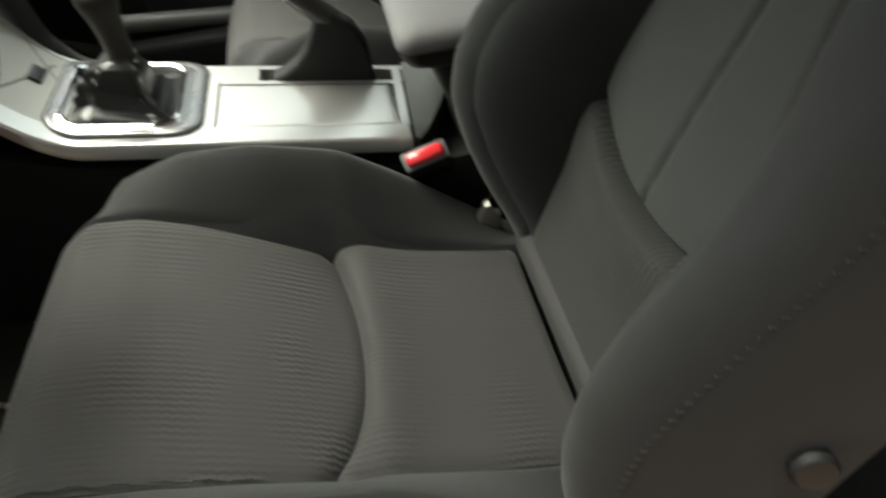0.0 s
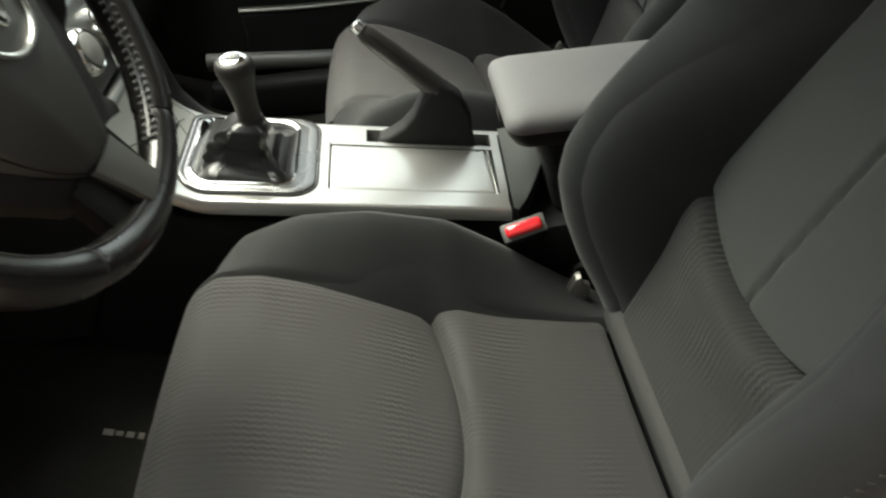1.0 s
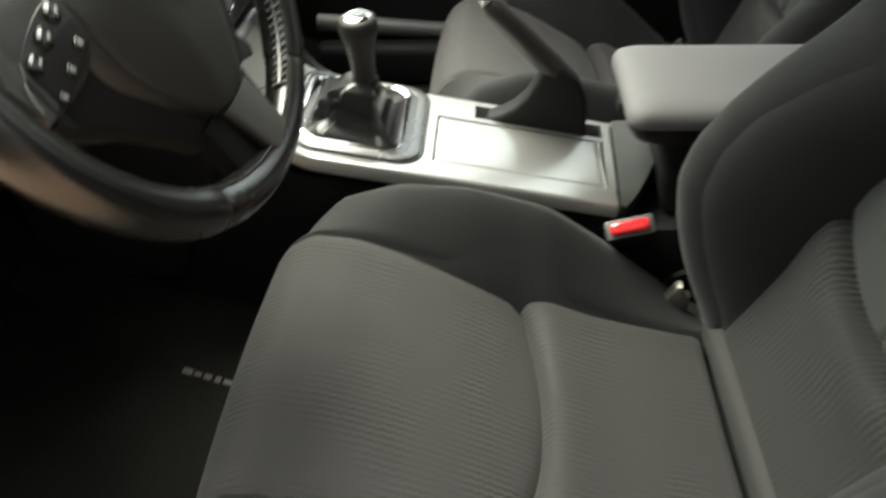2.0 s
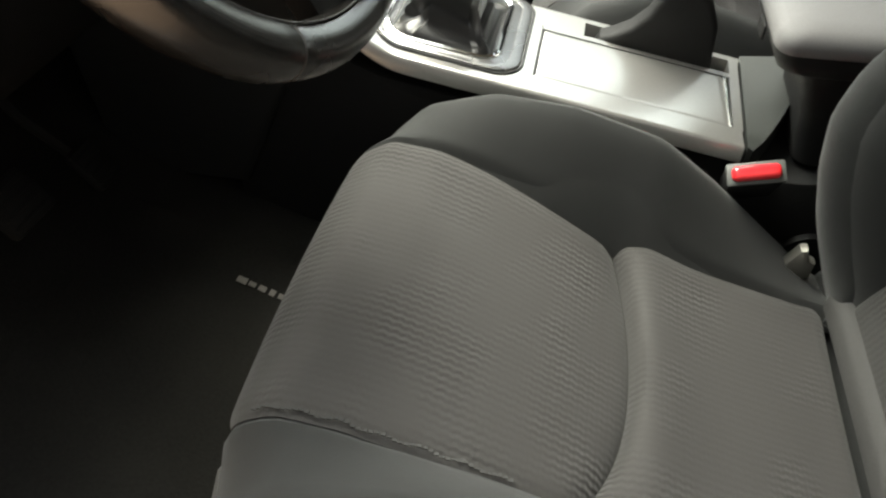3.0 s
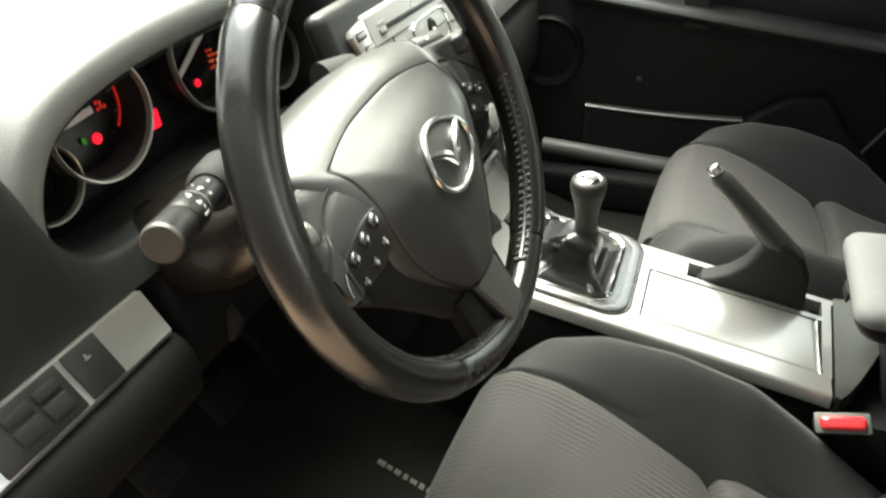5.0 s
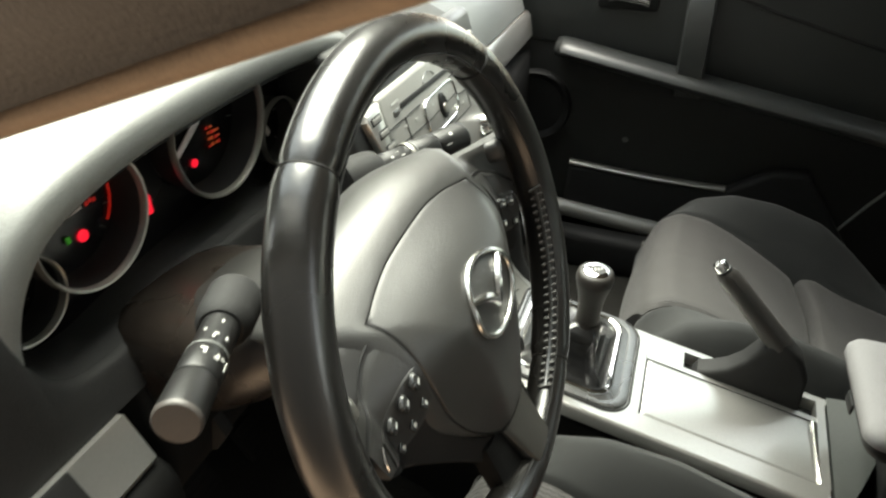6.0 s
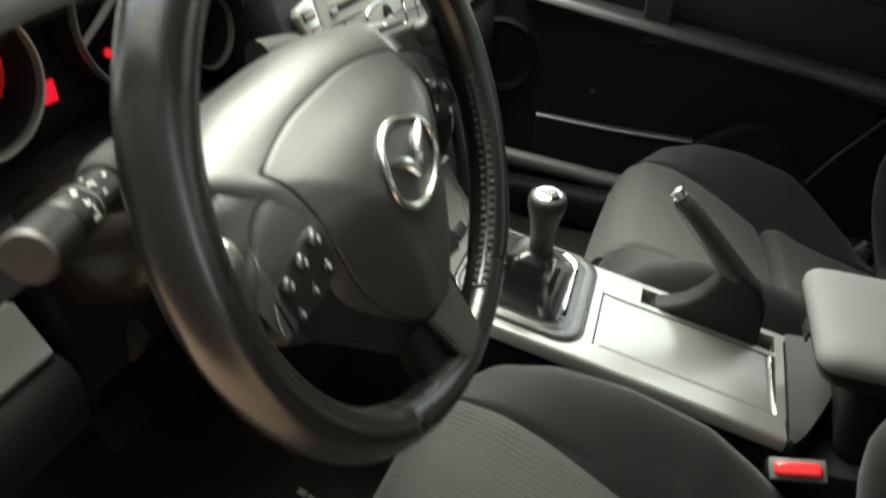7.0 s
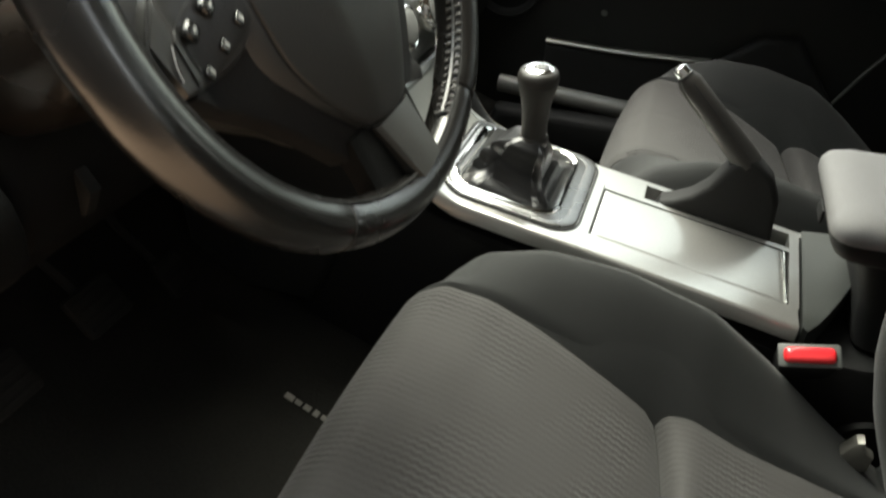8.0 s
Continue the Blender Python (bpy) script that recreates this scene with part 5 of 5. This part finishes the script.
HEAT = frame_of((-0.388, 0.41, 0.482), (0, 1, 0), (-0.22, 0, 0.975))
heater = thing("heater_controls", "grey heater panel with three chrome-ringed dials", "heater controls", HEAT)
part("panel", box((0.31, 0.11, 0.03), (0, 0, -0.016), 0.012, Matrix(), 3), STACK_GREY, heater, "dull silver panel")
part("lower_panel", box((0.24, 0.09, 0.03), (0, -0.105, -0.012), 0.012, Matrix(), 3), STACK_GREY, heater, "dull silver lower stack")
for x in (-0.09, 0.0, 0.09):
    d = part("dial", lathe([(0.0265, 0.0), (0.026, 0.012), (0.021, 0.016), (0.02, 0.014), (0, 0.0145)], 32, Matrix.Translation((x, 0.0, -0.001))), PLASTIC, heater, "dark heater dial")
    part("dial_ring", lathe([(0.031, 0.0), (0.031, 0.006), (0.0285, 0.014), (0.0245, 0.018), (0.021, 0.0168)], 32, Matrix.Translation((x, 0.0, -0.001))), CHROME, d, "chrome dial ring")
    part("dial_face", lathe([(0.0212, 0.0), (0.0212, 0.0165), (0.018, 0.0178), (0, 0.0182)], 32, Matrix.Translation((x, 0.0, 0.001))), FASCIA, d, "grey dial face")
stack_rail = [(-0.262, 0.51, 0.309), (-0.305, 0.512, 0.324), (-0.336, 0.516, 0.362), (-0.35, 0.524, 0.42), (-0.372, 0.545, 0.49), (-0.405, 0.585, 0.57), (-0.435, 0.615, 0.64)]
for s in (1, -1):
    pts = smooth_curve([(x, y if s > 0 else 0.82 - y, z) for x, y, z in (stack_rail if s > 0 else stack_rail[3:])], 24)
    part("side_rail", tube(pts, [0.006 + 0.009 * min(1, k / 6) for k in range(24)], 12), PLASTIC, dash, "glossy black rail down the centre stack")
    part("rail_line", tube([p + Vector((0.6, 0.35 * s, 0.7)).normalized() * (0.0062 + 0.009 * min(1, k / 6)) for k, p in enumerate(pts)], 0.0013, 8), CHROME, dash, "thin bright line along the rail")
part("stack_body", prism([(-0.7, 0.1), (-0.7, 0.715), (-0.52, 0.725), (-0.465, 0.7), (-0.437, 0.6), (-0.405, 0.48), (-0.38, 0.38), (-0.375, 0.33), (-0.5, 0.1)], 0.3, 0.605, "y", 0.012, 3), DASH_DARK, dash, "dark centre stack body")

# ---------- passenger door ----------
door = thing("passenger_door", "black trimmed front passenger door, closed", "car door")
DY = 1.2
part("panel", prism([(-0.55, 0.02), (-0.56, 0.66), (-0.3, 0.675), (0.62, 0.69), (0.6, 0.4), (0.42, 0.02)], DY + 0.004, DY + 0.06, "y", 0.012, 3), DASH_DARK, door, "dark door panel")
# Door split above the armrest; lighter colour here stands for light falling on it
part("upper_panel", prism([(-0.54, 0.512), (-0.545, 0.652), (-0.3, 0.668), (0.61, 0.683), (0.59, 0.36), (0.4, 0.386), (-0.13, 0.474), (-0.36, 0.508)], DY - 0.001, DY + 0.03, "y", 0.006, 3), DOOR_SKIN, door, "upper door panel, coloured lighter for the light above the armrest")


def door_bar(points, ry, rz, name, mat, label):
    pts = smooth_curve(points, 30)
    rings = [[p + Vector((0, ry * math.cos(2 * math.pi * k / 14), rz * math.sin(2 * math.pi * k / 14))) for k in range(14)] for p in pts]
    return part(name, loft(rings), mat, door, label)


door_bar([(-0.42, DY + 0.0, 0.505), (-0.37, DY - 0.035, 0.508), (-0.13, DY - 0.05, 0.472), (0.15, DY - 0.05, 0.427), (0.4, DY - 0.045, 0.384), (0.55, DY, 0.36)], 0.047, 0.02, "armrest_ledge", DOOR_SKIN, "dark padded door armrest")
part("pull_handle", loft([[(x + a, y + b, z) for a, b in ((-0.024, -0.012), (0.024, -0.012), (0.028, 0.0), (0.022, 0.016), (-0.022, 0.016), (-0.028, 0.0))] for x, y, z in ((-0.125, DY - 0.05, 0.44), (-0.128, DY - 0.062, 0.49), (-0.13, DY - 0.06, 0.57), (-0.132, DY - 0.04, 0.64), (-0.133, DY + 0.0, 0.67))]), DOOR_SKIN, door, "dull grey upright pull handle")
part("release_lever", loft([[(x, DY - 0.02 + 0.006 * math.cos(a), z + 0.009 * math.sin(a)) for a in [2 * math.pi * k / 12 for k in range(12)]] for x, z in ((-0.32, 0.622), (-0.3, 0.626), (-0.25, 0.62), (-0.235, 0.616))]), CHROME, door, "chrome release lever")
part("lever_cup", box((0.13, 0.02, 0.05), (-0.28, DY - 0.002, 0.62), 0.01), PLASTIC_MATT, door, "black lever recess")
door_bar([(-0.36, DY - 0.02, 0.234), (-0.2, DY - 0.028, 0.228), (-0.08, DY - 0.028, 0.226), (0.0, DY - 0.026, 0.2255)], 0.012, 0.006, "pocket_edge", SILVER_DULL, "grey lip of the door pocket")
part("pocket", prism([(-0.37, 0.03), (-0.36, 0.229), (0.0, 0.221), (0.09, 0.285), (0.16, 0.29), (0.33, 0.06), (0.3, 0.03)], DY - 0.035, DY + 0.005, "y", 0.012, 3), PLASTIC_MATT, door, "black door pocket")
speaker = part("speaker", lathe([(0.085, -0.01), (0.085, 0.008), (0.078, 0.014), (0.07, 0.01), (0.066, 0.004), (0, 0.006)], 40, axis_pose((-0.46, DY - 0.005, 0.36), (0, -1, 0))), PLASTIC_MATT, door, "round black door speaker")
part("speaker_ring", lathe([(0.084, 0.008), (0.081, 0.0155), (0.077, 0.013)], 40, axis_pose((-0.46, DY - 0.005, 0.36), (0, -1, 0))), PLASTIC, speaker, "glossy ring")
part("panel_crease", tube([(-0.08, DY + 0.001, 0.642), (0.0, DY - 0.001, 0.618), (0.1, DY - 0.001, 0.591), (0.23, DY - 0.001, 0.558), (0.4, DY + 0.001, 0.525)], 0.004, 8), DASH_DARK, door, "moulded crease in the door panel")
part("screw_cap", lathe([(0.007, 0), (0.006, 0.004), (0, 0.005)], 16, axis_pose((-0.24, DY, 0.3), (0, -1, 0))), GREY, door, "small grey cap")
part("rear_edge", tube([(0.235, DY - 0.008, 0.12), (0.3, DY - 0.008, 0.235), (0.385, DY - 0.008, 0.36), (0.46, DY - 0.008, 0.48)], 0.004, 8), GREY, door, "pale edge seal of the door")
structure("sill_right", prism([(-0.5, 0.0), (-0.45, 0.1), (0.0, 0.095), (0.5, 0.08), (0.5, 0.0)], 1.07, 1.13, "y", 0.02, 3), PLASTIC_MATT, "black scuff plate along the passenger sill")
part("kick_line", tube([(-0.46, 1.15, 0.13), (-0.2, 1.15, 0.106), (0.2, 1.15, 0.078)], 0.02, 14, flat=1.2), FASCIA, door, "pale grey lower door edge")
structure("pillar_centre_right", prism([(0.45, 0.0), (0.6, 0.0), (0.6, 0.66), (0.55, 1.14), (0.46, 1.14), (0.48, 0.66)], 1.17, 1.25, "y", 0.012), PLASTIC_MATT, "dark centre pillar on the passenger side")
structure("wall_rear_right", box((1.36, 0.06, 0.68), (1.06, 1.242, 0.34), 0.004), PLASTIC_MATT, "dark trim panel of the rear passenger side")

# ---------- mat and pedals ----------
mat_thing = thing("floor_mat", "black carpet floor mat with a pale woven name bar", "floor mat")


def mat_z(x):
    return np.interp(x, [-0.62, -0.36, -0.25, 0.0], [0.118, 0.018, 0.006, 0.006])


part("carpet", slab(lambda u, v: (-0.62 + 0.5 * u, -0.2 + 0.42 * v, mat_z(-0.62 + 0.5 * u) + 0.004 + 0.002 * math.sin(31 * u + 17 * v)), 24, 20, (0, 0, -0.006)), CARPET, mat_thing, "black tufted carpet")
t0, t1 = Vector((-0.463, 0.157, 0)), Vector((-0.372, 0.152, 0))
for k, (w, h) in enumerate(((1.05, 1), (0.75, 0.75), (0.8, 0.9), (0.6, 1), (0.9, 0.8), (0.65, 1), (0.8, 0.85))):
    p = t0.lerp(t1, (k + 0.5) / 7)
    slope = Vector((1, -0.06, -0.38)).normalized()
    part("name_bar", box((0.0125 * w, 0.0095 * h, 0.0015), (0, 0, 0), 0.0003, frame_of((p.x, p.y, mat_z(p.x) + 0.0075), slope, (0.06, 1, 0))), THREAD, mat_thing, "pale woven bar")
pedals = thing("pedals", "three black rubber foot pedals hanging in the footwell", "pedals")
for y, w, z in ((-0.06, 0.06, 0.24), (0.07, 0.065, 0.24), (0.19, 0.045, 0.2)):
    p = part("pedal", box((w, 0.055, 0.014), (0, 0, 0), 0.005, frame_of((-0.63, y, z), (0, 1, 0), (-0.5, 0, 0.8))), PEDAL, pedals, "ribbed black rubber pedal")
    part("arm", tube([(-0.64, y, z), (-0.7, y, z + 0.06), (-0.78, y, z + 0.22)], 0.008, 8), PEDAL, p, "dark steel arm")
    for k in range(4):
        part("rib", box((w * 0.85, 0.004, 0.003), (0, -0.018 + 0.012 * k, 0.0075), 0.001, frame_of((-0.63, y, z), (0, 1, 0), (-0.5, 0, 0.8))), PEDAL, p)
part("column_bracket", prism([(-0.53, 0.42), (-0.505, 0.43), (-0.49, 0.455), (-0.5, 0.475), (-0.515, 0.47), (-0.53, 0.45)], 0.0, 0.014, "y", 0.003), PLASTIC_MATT, dash, "dark steel bracket under the dash")
part("release_handle", box((0.03, 0.06, 0.015), (-0.5, -0.2, 0.39), 0.005), PLASTIC_MATT, dash, "black bonnet release handle")
